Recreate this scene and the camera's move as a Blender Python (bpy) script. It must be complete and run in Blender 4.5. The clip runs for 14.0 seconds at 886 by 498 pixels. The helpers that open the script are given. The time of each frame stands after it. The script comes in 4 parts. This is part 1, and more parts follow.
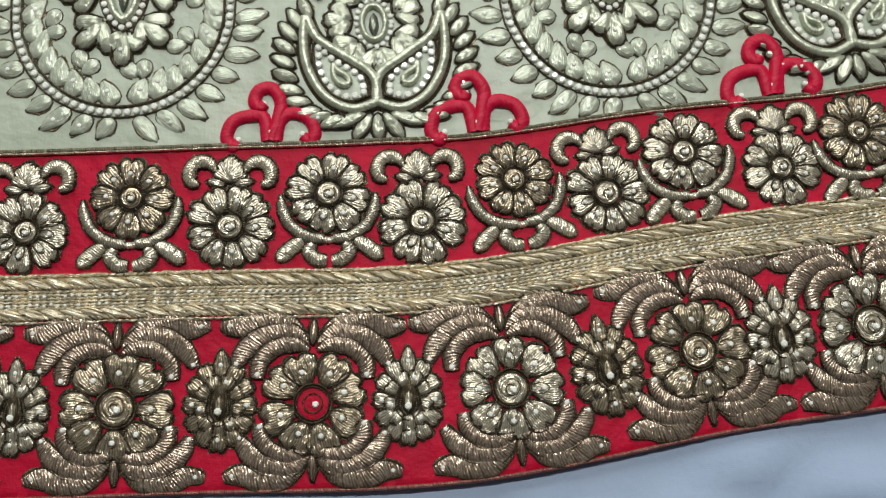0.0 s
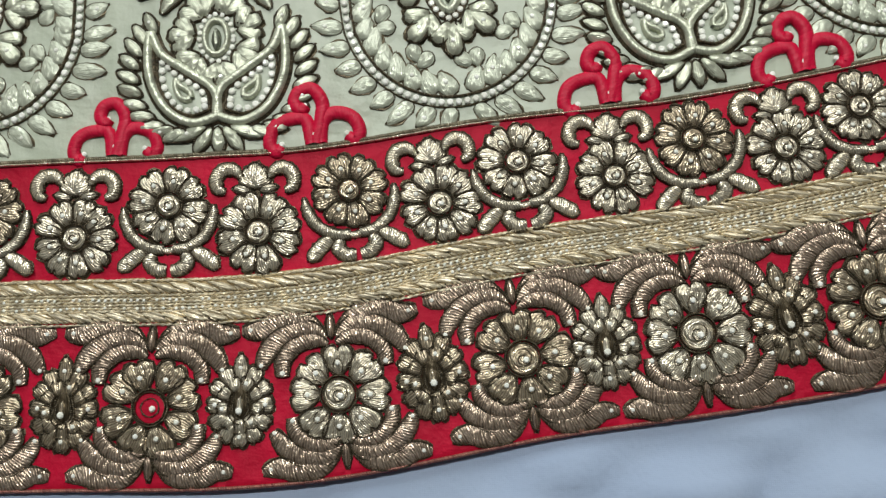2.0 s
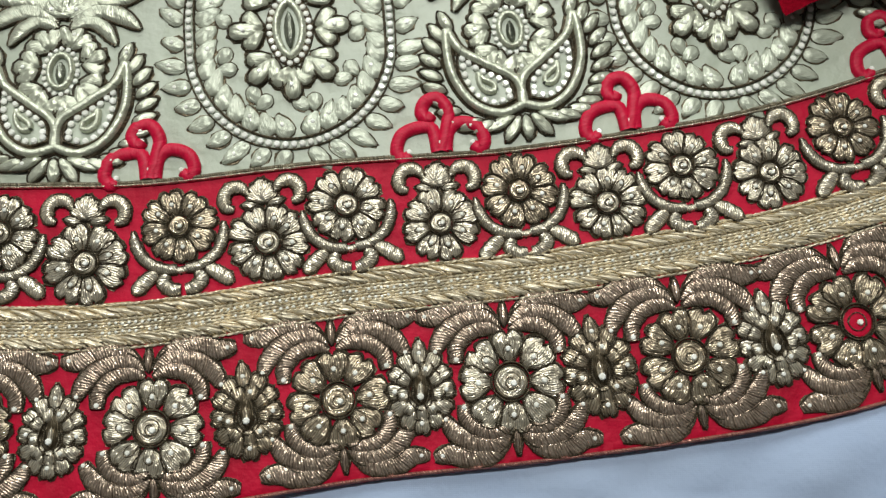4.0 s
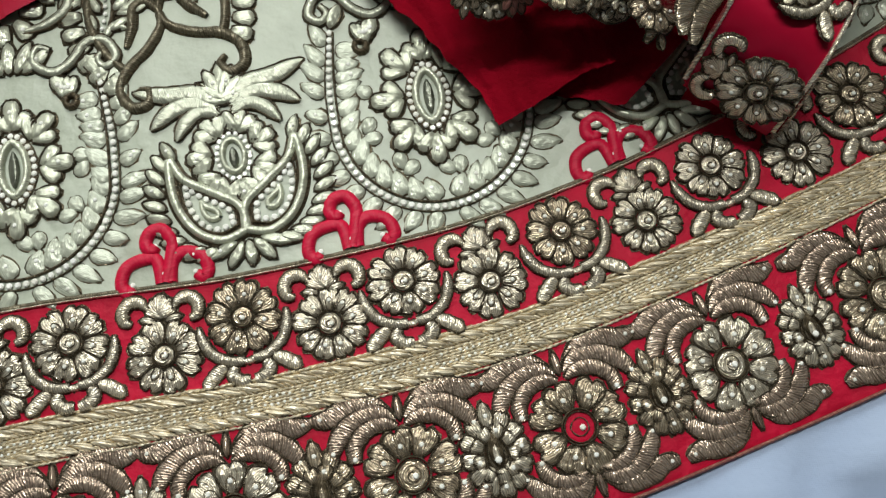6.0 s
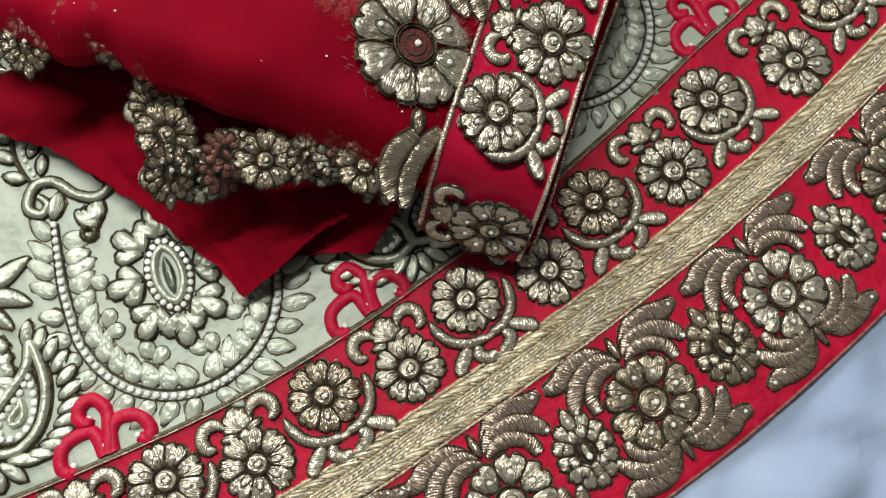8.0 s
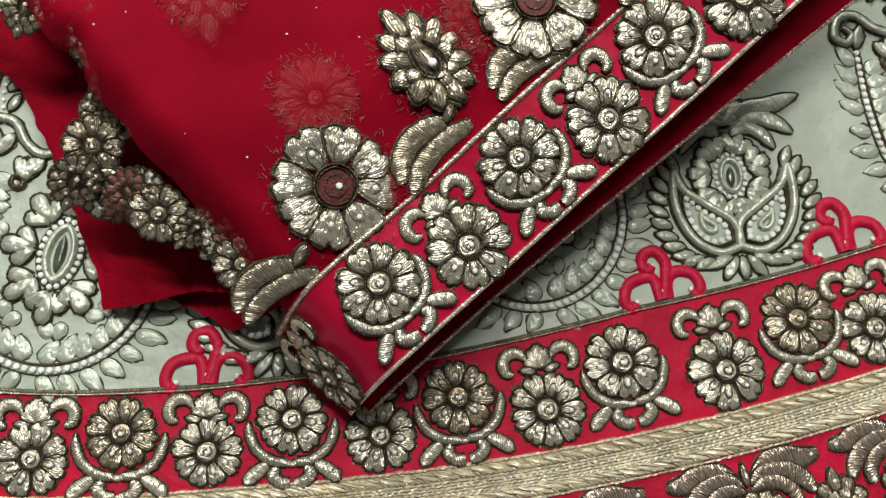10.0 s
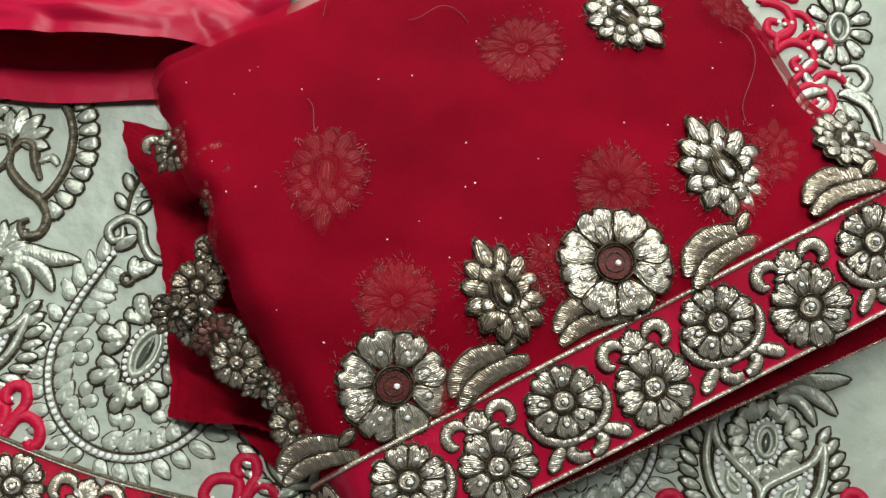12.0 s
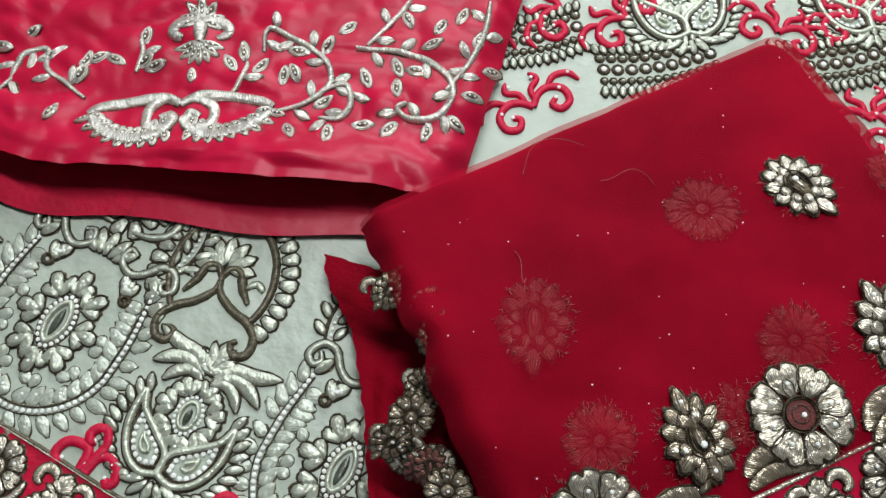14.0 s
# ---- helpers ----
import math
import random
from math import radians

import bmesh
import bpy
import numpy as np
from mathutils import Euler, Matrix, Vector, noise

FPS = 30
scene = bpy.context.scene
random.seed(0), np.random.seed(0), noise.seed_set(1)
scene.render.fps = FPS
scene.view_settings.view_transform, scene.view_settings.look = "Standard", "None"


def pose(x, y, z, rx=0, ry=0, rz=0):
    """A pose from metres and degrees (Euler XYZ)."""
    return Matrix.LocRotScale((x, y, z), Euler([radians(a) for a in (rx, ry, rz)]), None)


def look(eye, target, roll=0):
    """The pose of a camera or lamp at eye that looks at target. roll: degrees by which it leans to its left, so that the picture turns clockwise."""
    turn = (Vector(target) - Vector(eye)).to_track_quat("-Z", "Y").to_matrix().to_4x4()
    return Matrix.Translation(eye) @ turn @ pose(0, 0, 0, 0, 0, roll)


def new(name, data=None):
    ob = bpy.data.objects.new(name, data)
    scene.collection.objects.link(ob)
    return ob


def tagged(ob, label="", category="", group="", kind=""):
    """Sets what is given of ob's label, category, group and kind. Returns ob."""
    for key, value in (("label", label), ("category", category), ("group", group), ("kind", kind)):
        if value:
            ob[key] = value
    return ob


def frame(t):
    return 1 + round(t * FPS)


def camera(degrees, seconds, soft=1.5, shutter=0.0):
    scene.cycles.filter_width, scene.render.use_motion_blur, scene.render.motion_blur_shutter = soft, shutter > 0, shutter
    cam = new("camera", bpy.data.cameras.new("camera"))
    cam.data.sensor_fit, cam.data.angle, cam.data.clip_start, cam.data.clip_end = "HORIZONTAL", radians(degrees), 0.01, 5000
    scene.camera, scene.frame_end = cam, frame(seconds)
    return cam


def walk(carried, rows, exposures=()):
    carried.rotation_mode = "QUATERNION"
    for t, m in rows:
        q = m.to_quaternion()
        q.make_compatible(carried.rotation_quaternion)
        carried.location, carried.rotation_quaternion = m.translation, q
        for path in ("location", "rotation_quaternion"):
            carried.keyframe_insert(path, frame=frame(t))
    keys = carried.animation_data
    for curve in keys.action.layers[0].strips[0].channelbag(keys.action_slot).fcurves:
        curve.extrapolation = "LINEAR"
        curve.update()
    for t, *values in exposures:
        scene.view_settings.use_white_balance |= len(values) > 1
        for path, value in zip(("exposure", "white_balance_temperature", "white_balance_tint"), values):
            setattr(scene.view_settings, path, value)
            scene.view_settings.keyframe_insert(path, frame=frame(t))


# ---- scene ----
cam = camera(55.5, 14.0, soft=1.4)
# seconds, eye, target (in tenths of a metre), roll
PATH = [
    (0, (0.084, 0.904, 3.524), (0.159, 1.23, 1.553), 9.8),
    (0.5, (0.191, 0.919, 3.542), (0.253, 1.231, 1.568), 8.0),
    (1, (0.36, 0.961, 3.577), (0.402, 1.253, 1.599), 4.9),
    (1.5, (0.612, 0.97, 3.615), (0.621, 1.241, 1.634), -1.4),
    (2, (1.006, 1.026, 3.652), (0.971, 1.278, 1.669), -11.1),
    (2.2, (1.198, 1.086, 3.669), (1.146, 1.315, 1.683), -16.0),
    (4.3, (1.826, 0.978, 3.703), (1.838, 1.367, 1.741), 1.0),
    (4.5, (1.943, 0.994, 3.72), (1.961, 1.403, 1.762), 1.0),
    (5, (2.274, 1.051, 3.743), (2.306, 1.489, 1.792), 0.5),
    (5.5, (2.506, 1.145, 3.766), (2.551, 1.598, 1.819), 0.9),
    (6, (2.909, 1.277, 3.784), (2.954, 1.727, 1.836), 0.7),
    (6.5, (3.278, 1.342, 3.804), (3.309, 1.824, 1.864), -2.2),
    (7, (3.465, 1.48, 3.831), (3.544, 1.955, 1.889), 1.1),
    (7.5, (3.621, 1.776, 3.901), (3.78, 2.212, 1.956), 7.4),
    (8, (3.817, 1.89, 3.866), (4.034, 2.299, 1.92), 12.7),
    (8.5, (4.158, 2.086, 3.854), (4.366, 2.488, 1.905), 15.0),
    (8.7, (4.338, 2.171, 3.848), (4.545, 2.579, 1.901), 17.1),
    (10.8, (4.802, 2.847, 4.165), (4.686, 3.251, 2.21), 9.6),
    (11, (4.782, 2.962, 4.182), (4.658, 3.37, 2.228), 9.8),
    (11.5, (4.672, 3.138, 4.343), (4.518, 3.554, 2.392), 8.3),
    (12, (4.548, 3.181, 4.535), (4.348, 3.62, 2.594), 5.6),
    (12.5, (4.444, 3.165, 4.684), (4.218, 3.623, 2.751), 4.4),
    (13, (4.319, 3.115, 4.851), (4.049, 3.627, 2.936), 3.5),
    (13.5, (4.072, 3.016, 4.935), (3.772, 3.553, 3.032), 2.7),
    (14, (3.655, 2.927, 5.052), (3.321, 3.47, 3.156), 0.8),
]
walk(cam, [(t, look(Vector(eye) * 0.1, Vector(target) * 0.1, roll)) for t, eye, target, roll in PATH],
     exposures=[(0.0, -0.58, 6500, 10), (2.2, -0.52, 6500, 10), (4.5, -0.42, 6500, 10), (7.0, -0.36, 6500, 10), (8.5, -0.15, 6450, 10),
                (11.0, -0.22, 6350, 10), (12.5, -0.34, 6050, 11), (14.0, -0.42, 5950, 12)])

# ---- light ----
world = bpy.data.worlds.new("world")
world.use_nodes = True
scene.world = world
sky = world.node_tree.nodes.new("ShaderNodeTexSky")
sky.sky_type, sky.sun_disc, sky.sun_elevation, sky.sun_rotation = "NISHITA", False, radians(40), radians(-40)
back = world.node_tree.nodes["Background"]
world.node_tree.links.new(sky.outputs[0], back.inputs[0])
back.inputs[1].default_value = 0.1


def area_lamp(name, m, sx, sy, power, colour):
    lamp = bpy.data.lights.new(name, "AREA")
    lamp.shape, lamp.size, lamp.size_y, lamp.energy, lamp.color = "RECTANGLE", sx, sy, power, colour
    ob = new(name, lamp)
    ob.matrix_world = m
    return ob


TUBE_X, TUBE_Y = 0.15, 0.95
WINDOW_Y, WINDOW_X, WINDOW_Z = 2.2, -0.35, 1.25
area_lamp("window_light", look((WINDOW_X, WINDOW_Y - 0.03, WINDOW_Z), (0.3, 0.3, 0.0)), 1.3, 1.2, 46, (0.95, 1.0, 0.95))
area_lamp("ceiling_lamp_light", look((TUBE_X, TUBE_Y, 1.86), (TUBE_X, TUBE_Y, 0.0)), 1.2, 0.06, 40, (0.98, 1.0, 0.95))


# ---- materials ----
def material(name, colour, rough=0.6, metal=0.0, colour2=None, scale=60.0, bump=0.0, bump_scale=900.0,
             sheen=0.0, vary=0.0, alpha=1.0, spec=0.5, weave=0.0, weave_size=0.0006, bump_depth=0.001):
    mat = bpy.data.materials.new(name)
    mat.use_nodes = True
    nt = mat.node_tree
    N, L = nt.nodes, nt.links
    p = N["Principled BSDF"]
    p.inputs["Roughness"].default_value = rough
    p.inputs["Metallic"].default_value = metal
    p.inputs["Specular IOR Level"].default_value = spec
    if sheen:
        p.inputs["Sheen Weight"].default_value = sheen
        p.inputs["Sheen Roughness"].default_value = 0.4
    geo = N.new("ShaderNodeNewGeometry")
    n1 = N.new("ShaderNodeTexNoise")
    n1.inputs["Scale"].default_value = scale
    n1.inputs["Detail"].default_value = 6
    L.new(geo.outputs["Position"], n1.inputs["Vector"])
    mix = N.new("ShaderNodeMix")
    mix.data_type = "RGBA"
    mix.inputs["A"].default_value = (*colour, 1)
    mix.inputs["B"].default_value = (*(colour2 or [c * 0.8 for c in colour]), 1)
    ramp = N.new("ShaderNodeMapRange")
    ramp.inputs["From Min"].default_value, ramp.inputs["From Max"].default_value = 0.35, 0.65
    L.new(n1.outputs["Fac"], ramp.inputs["Value"])
    L.new(ramp.outputs[0], mix.inputs["Factor"])
    out = mix.outputs["Result"]
    if vary:
        hsv = N.new("ShaderNodeHueSaturation")
        r = N.new("ShaderNodeMapRange")
        r.inputs["To Min"].default_value, r.inputs["To Max"].default_value = 1 - vary, 1 + vary
        L.new(geo.outputs["Random Per Island"], r.inputs["Value"])
        L.new(r.outputs[0], hsv.inputs["Value"])
        L.new(out, hsv.inputs["Color"])
        out = hsv.outputs["Color"]
    L.new(out, p.inputs["Base Color"])
    height = None
    if weave:
        cross = []
        for axis, other in (("X", "Y"), ("Y", "X")):
            w = N.new("ShaderNodeTexWave")
            w.bands_direction = axis
            w.inputs["Scale"].default_value = 1.0 / weave_size / 3.2
            w.inputs["Distortion"].default_value = 0.6
            L.new(geo.outputs["Position"], w.inputs["Vector"])
            cross.append(w)
        mx = N.new("ShaderNodeMath")
        mx.operation = "MAXIMUM"
        L.new(cross[0].outputs["Fac"], mx.inputs[0])
        L.new(cross[1].outputs["Fac"], mx.inputs[1])
        wb = N.new("ShaderNodeBump")
        wb.inputs["Strength"].default_value = weave
        wb.inputs["Distance"].default_value = 0.0002
        L.new(mx.outputs[0], wb.inputs["Height"])
        L.new(wb.outputs[0], p.inputs["Normal"])
        height = wb
    if bump:
        n2 = N.new("ShaderNodeTexNoise")
        n2.inputs["Scale"].default_value = bump_scale
        n2.inputs["Detail"].default_value = 3
        L.new(geo.outputs["Position"], n2.inputs["Vector"])
        b2 = N.new("ShaderNodeBump")
        b2.inputs["Strength"].default_value = bump
        b2.inputs["Distance"].default_value = bump_depth
        L.new(n2.outputs["Fac"], b2.inputs["Height"])
        if height:
            L.new(height.outputs[0], b2.inputs["Normal"])
        L.new(b2.outputs[0], p.inputs["Normal"])
    if alpha < 1:
        p.inputs["Alpha"].default_value = alpha
    return mat


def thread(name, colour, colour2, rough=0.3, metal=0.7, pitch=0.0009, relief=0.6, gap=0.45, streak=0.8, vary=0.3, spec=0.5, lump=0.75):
    """Satin stitch: fine parallel strands with streaks that run along them; gap sets how much shade is painted between
    strands. The UV map is in metres, across and along the strands.
    """
    mat = bpy.data.materials.new(name)
    mat.use_nodes = True
    N, L = mat.node_tree.nodes, mat.node_tree.links
    p = N["Principled BSDF"]
    p.inputs["Metallic"].default_value = metal
    p.inputs["Specular IOR Level"].default_value = spec
    p.inputs["Anisotropic"].default_value = 0.55
    tan = N.new("ShaderNodeTangent")
    tan.direction_type = "UV_MAP"
    tan.uv_map = "UVMap"
    L.new(tan.outputs[0], p.inputs["Tangent"])

    def maths(op, a, b=None, c=None):
        n = N.new("ShaderNodeMath")
        n.operation = op
        for k, v in enumerate((a, b, c)):
            if v is None:
                continue
            if isinstance(v, (int, float)):
                n.inputs[k].default_value = v
            else:
                L.new(v, n.inputs[k])
        return n.outputs[0]

    def span(v, lo, hi, a, b):
        n = N.new("ShaderNodeMapRange")
        for key, q in (("From Min", lo), ("From Max", hi), ("To Min", a), ("To Max", b)):
            n.inputs[key].default_value = q
        L.new(v, n.inputs["Value"])
        return n.outputs[0]

    geo = N.new("ShaderNodeNewGeometry")
    island = geo.outputs["Random Per Island"]
    uv = N.new("ShaderNodeUVMap")
    sep = N.new("ShaderNodeSeparateXYZ")
    L.new(uv.outputs[0], sep.inputs[0])
    u, v = sep.outputs["X"], sep.outputs["Y"]

    def strands(across, along, seed, detail):
        c = N.new("ShaderNodeCombineXYZ")
        L.new(maths("MULTIPLY", u, across), c.inputs[0])
        L.new(maths("MULTIPLY", v, along), c.inputs[1])
        L.new(maths("MULTIPLY_ADD", island, 83.0, seed), c.inputs[2])
        n = N.new("ShaderNodeTexNoise")
        n.inputs["Scale"].default_value = 1.0
        n.inputs["Detail"].default_value = detail
        L.new(c.outputs[0], n.inputs["Vector"])
        return n.outputs["Fac"]

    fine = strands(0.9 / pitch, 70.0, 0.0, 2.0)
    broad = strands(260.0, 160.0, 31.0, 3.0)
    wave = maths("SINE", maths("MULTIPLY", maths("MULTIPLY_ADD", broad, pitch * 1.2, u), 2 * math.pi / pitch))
    # shade in the grooves between strands, multiplied into the thread colour
    groove_shade = span(maths("MULTIPLY_ADD", fine, -3.2, maths("MULTIPLY_ADD", wave, 0.55, 1.6)), -0.75, 0.15, 1.0 - gap, 1.0)
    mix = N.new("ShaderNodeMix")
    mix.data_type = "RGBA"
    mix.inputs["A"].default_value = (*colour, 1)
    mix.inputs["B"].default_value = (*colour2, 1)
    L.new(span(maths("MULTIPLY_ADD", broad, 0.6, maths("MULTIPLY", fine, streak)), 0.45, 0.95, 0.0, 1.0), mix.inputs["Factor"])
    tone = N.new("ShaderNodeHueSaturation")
    L.new(maths("MULTIPLY", groove_shade, span(island, 0.0, 1.0, 1 - vary, 1 + vary)), tone.inputs["Value"])
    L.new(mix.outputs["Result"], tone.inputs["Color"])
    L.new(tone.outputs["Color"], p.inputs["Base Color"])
    L.new(span(fine, 0.3, 0.7, rough * 0.75, rough * 1.35), p.inputs["Roughness"])
    b = N.new("ShaderNodeBump")
    b.inputs["Strength"].default_value = relief
    b.inputs["Distance"].default_value = 0.0004
    L.new(maths("ADD", maths("MULTIPLY", wave, 0.45), maths("MULTIPLY", fine, -2.6)), b.inputs["Height"])
    b2 = N.new("ShaderNodeBump")
    b2.inputs["Strength"].default_value = lump
    b2.inputs["Distance"].default_value = 0.0022
    L.new(broad, b2.inputs["Height"])
    L.new(b.outputs[0], b2.inputs["Normal"])
    L.new(b2.outputs[0], p.inputs["Normal"])
    return mat


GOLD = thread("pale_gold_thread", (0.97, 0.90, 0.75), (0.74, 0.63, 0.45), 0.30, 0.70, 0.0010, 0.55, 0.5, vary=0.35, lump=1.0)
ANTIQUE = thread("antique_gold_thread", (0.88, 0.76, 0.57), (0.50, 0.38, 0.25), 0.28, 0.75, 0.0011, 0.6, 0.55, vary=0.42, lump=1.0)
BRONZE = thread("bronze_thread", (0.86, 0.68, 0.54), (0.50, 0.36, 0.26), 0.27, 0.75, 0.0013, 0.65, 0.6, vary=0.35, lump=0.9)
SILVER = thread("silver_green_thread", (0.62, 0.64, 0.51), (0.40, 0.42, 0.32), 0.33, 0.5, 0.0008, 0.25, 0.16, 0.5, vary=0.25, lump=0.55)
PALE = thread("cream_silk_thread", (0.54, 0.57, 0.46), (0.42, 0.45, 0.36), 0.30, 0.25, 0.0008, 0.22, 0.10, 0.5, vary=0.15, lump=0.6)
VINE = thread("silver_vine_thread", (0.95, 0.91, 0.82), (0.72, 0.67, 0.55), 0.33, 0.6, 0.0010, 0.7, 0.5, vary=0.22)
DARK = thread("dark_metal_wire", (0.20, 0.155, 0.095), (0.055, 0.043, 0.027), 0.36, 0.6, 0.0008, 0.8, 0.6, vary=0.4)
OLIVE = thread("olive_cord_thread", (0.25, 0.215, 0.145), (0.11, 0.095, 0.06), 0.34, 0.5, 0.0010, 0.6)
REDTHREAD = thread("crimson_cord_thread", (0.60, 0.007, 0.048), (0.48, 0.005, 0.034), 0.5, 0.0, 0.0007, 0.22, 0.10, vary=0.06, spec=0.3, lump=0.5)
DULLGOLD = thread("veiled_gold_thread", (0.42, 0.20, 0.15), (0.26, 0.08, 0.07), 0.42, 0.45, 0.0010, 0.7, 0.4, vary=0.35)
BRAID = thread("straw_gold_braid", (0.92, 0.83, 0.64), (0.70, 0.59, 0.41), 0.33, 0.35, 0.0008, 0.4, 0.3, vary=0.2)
STONE = material("clear_rhinestone", (0.93, 0.93, 0.88), 0.08, 0.0, (0.82, 0.81, 0.72), 90, vary=0.12)
DARKSTONE = material("grey_crystal", (0.17, 0.18, 0.14), 0.22, 0.5, (0.08, 0.085, 0.065), 200, 0.5, 500)
CREAM = material("cream_green_silk", (0.46, 0.50, 0.40), 0.40, 0.0, (0.385, 0.42, 0.335), 25, 0.9, 85, sheen=0.15, weave=0.15, bump_depth=0.0016)
RED = material("crimson_silk", (0.52, 0.004, 0.034), 0.6, 0.0, (0.39, 0.003, 0.024), 45, 0.9, 130, spec=0.2, weave=0.2, bump_depth=0.0014)
SATIN = material("crimson_satin", (0.50, 0.005, 0.040), 0.36, 0.0, (0.40, 0.004, 0.028), 25, 0.9, 40, sheen=0.04, weave=0.1, spec=0.22, bump_depth=0.0012)
NET = material("crimson_net", (0.36, 0.0016, 0.017), 0.8, 0.0, (0.22, 0.0010, 0.011), 11, 0.25, 500, alpha=0.6, spec=0.06, weave=0.22, weave_size=0.0009)
# the same net doubled and opaque; shade among its layers darkens this colour
NET_SHADED = material("crimson_net_shaded", (0.28, 0.0015, 0.013), 0.85, 0.0, (0.19, 0.0010, 0.008), 26, 0.7, 500, spec=0.06, weave=0.5, weave_size=0.0009)
UMBER = material("umber_net", (0.15, 0.022, 0.016), 0.7, 0.0, (0.07, 0.012, 0.010), 300, 0.6, 900)
BRAIDGROUND = material("braid_backing", (0.40, 0.31, 0.17), 0.45, 0.3, (0.40, 0.30, 0.15), 300, 0.5, 900)
SHEET = material("blue_white_cotton", (0.37, 0.45, 0.60), 0.85, 0.0, (0.32, 0.40, 0.56), 9, 0.3, 300, weave=0.2, weave_size=0.0008)
WALL = material("pale_wall_paint", (0.34, 0.34, 0.33), 0.8, 0.0, (0.30, 0.30, 0.29), 3, 0.2, 60)
FLOOR = material("grey_floor", (0.40, 0.38, 0.35), 0.5, 0.0, (0.32, 0.30, 0.28), 6, 0.1, 60)
WOOD = material("brown_wood", (0.22, 0.12, 0.06), 0.4, 0.0, (0.14, 0.07, 0.035), 20, 0.2, 120)


# ---- mesh helpers ----
class Soup:
    """Vertices, faces, strand coordinates and material slots, gathered for one mesh or for a run of single pieces."""

    held, slot = False, 0

    def __init__(self):
        self.v, self.f, self.s, self.m, self.marks = [], [], [], [], []

    def grid(self, rows):
        """rows of (point, strand); neighbouring rows are joined by quads."""
        base, n = len(self.v), len(rows[0])
        if not self.held:
            self.marks.append((base, len(self.f)))
        for row in rows:
            for p, s in row:
                self.v.append(tuple(p))
                self.s.append(s if isinstance(s, tuple) else (s, 0.0))
        for i in range(len(rows) - 1):
            for j in range(n - 1):
                a = base + i * n + j
                self.f.append((a, a + 1, a + n + 1, a + n))
                self.m.append(self.slot)

    def bent(self, bend):
        """The same with each point lifted by bend(x, y)."""
        out = Soup()
        out.v = [(x, y, z + bend(x, y)) for x, y, z in self.v]
        out.f, out.s, out.m, out.marks = self.f, self.s, self.m, self.marks
        return out

    def pieces(self):
        """One soup for each marked piece."""
        ends = self.marks[1:] + [(len(self.v), len(self.f))]
        for (v0, f0), (v1, f1) in zip(self.marks, ends):
            P = Soup()
            P.v, P.s, P.m = self.v[v0:v1], self.s[v0:v1], self.m[f0:f1]
            P.f = [tuple(i - v0 for i in f) for f in self.f[f0:f1]]
            yield P

    def mesh(self, name, mat, smooth=True):
        me = bpy.data.meshes.new(name)
        me.from_pydata(self.v, [], self.f)
        uv = me.uv_layers.new(name="UVMap")
        idx = np.empty(len(me.loops), dtype=np.int32)
        me.loops.foreach_get("vertex_index", idx)
        uv.data.foreach_set("uv", np.array(self.s, dtype=np.float32)[idx].ravel())
        me.materials.append(mat)
        if any(self.m):
            me.materials.append(DARK)
            me.polygons.foreach_set("material_index", self.m)
        me.polygons.foreach_set("use_smooth", [smooth] * len(me.polygons))
        me.update()
        return me


def part(name, me, parent=None, m=None, label=""):
    ob = new(name, me)
    if parent is not None:
        ob.parent = parent
    if m is not None:
        ob.matrix_basis = m
    return tagged(ob, label=label) if label else ob


def pad(S, x, y, ang, length, width, h, z0=0.0, n=7, m=8, shape=0.6, skew=1.0, round_end=False, cleft=0.0, jag=0.0, even=False, base=0.46):
    """A raised satin-stitch petal whose base is at (x, y) and which points along ang; each one leans a little its own way."""
    c, s = math.cos(ang), math.sin(ang)
    tip, roll = (0.0, 0.0) if even else (1.1 * noise.noise((x * 911, y * 877, ang * 3.1)), 1.1 * noise.noise((y * 953 + 7, x * 841, ang * 2.3)))
    rows = []
    for i in range(n + 1):
        a = 0.5 - 0.5 * math.cos(math.pi * i / n)
        if round_end:
            w = base + (1 - base) * math.sin(math.pi / 2 * a / 0.68) if a < 0.68 else max(0.0, 1 - ((a - 0.68) / 0.335) ** 2.4) ** 0.5
        else:
            w = max(math.sin(math.pi * a ** skew), 0.0) ** shape
        ends = min(1.0, a / 0.16) ** 0.5 * min(1.0, (1 - a) / 0.16) ** 0.5
        row = []
        for j in range(m + 1):
            t = -1 + 2 * j / m
            lx, ly = a * length, t * w * width / 2
            z = h * max(0.0, 1 - abs(t) ** 3) ** 0.6 * ends * (0.82 + tip * 1.5 * (a - 0.5) + roll * t * 0.9)
            if cleft:
                dip = math.exp(-(t / 0.32) ** 2)
                lx *= 1 - cleft * a ** 3 * dip
                z *= 1 - 0.30 * dip * a
            if jag:
                k = jag * noise.noise((x * 5100 + i * 3.7, y * 5100 + j * 4.3, ang))
                lx, ly = lx + k, ly + (k if t > 0 else -k if t < 0 else 0)
            else:
                k = noise.noise((x * 3100 + i * 0.7, y * 3100 + j * 2.9, width * 9000))
                lx += 0.0008 * k * a * a
                ly *= 1 + 0.10 * k
            row.append(((x + c * lx - s * ly, y + s * lx + c * ly, z0 + z), (t * width / 2, a * length)))
        rows.append(row)
    S.grid(rows)
    return [r[0][0] for r in rows] + [q[0] for q in rows[-1][1:-1]] + [r[-1][0] for r in reversed(rows)]


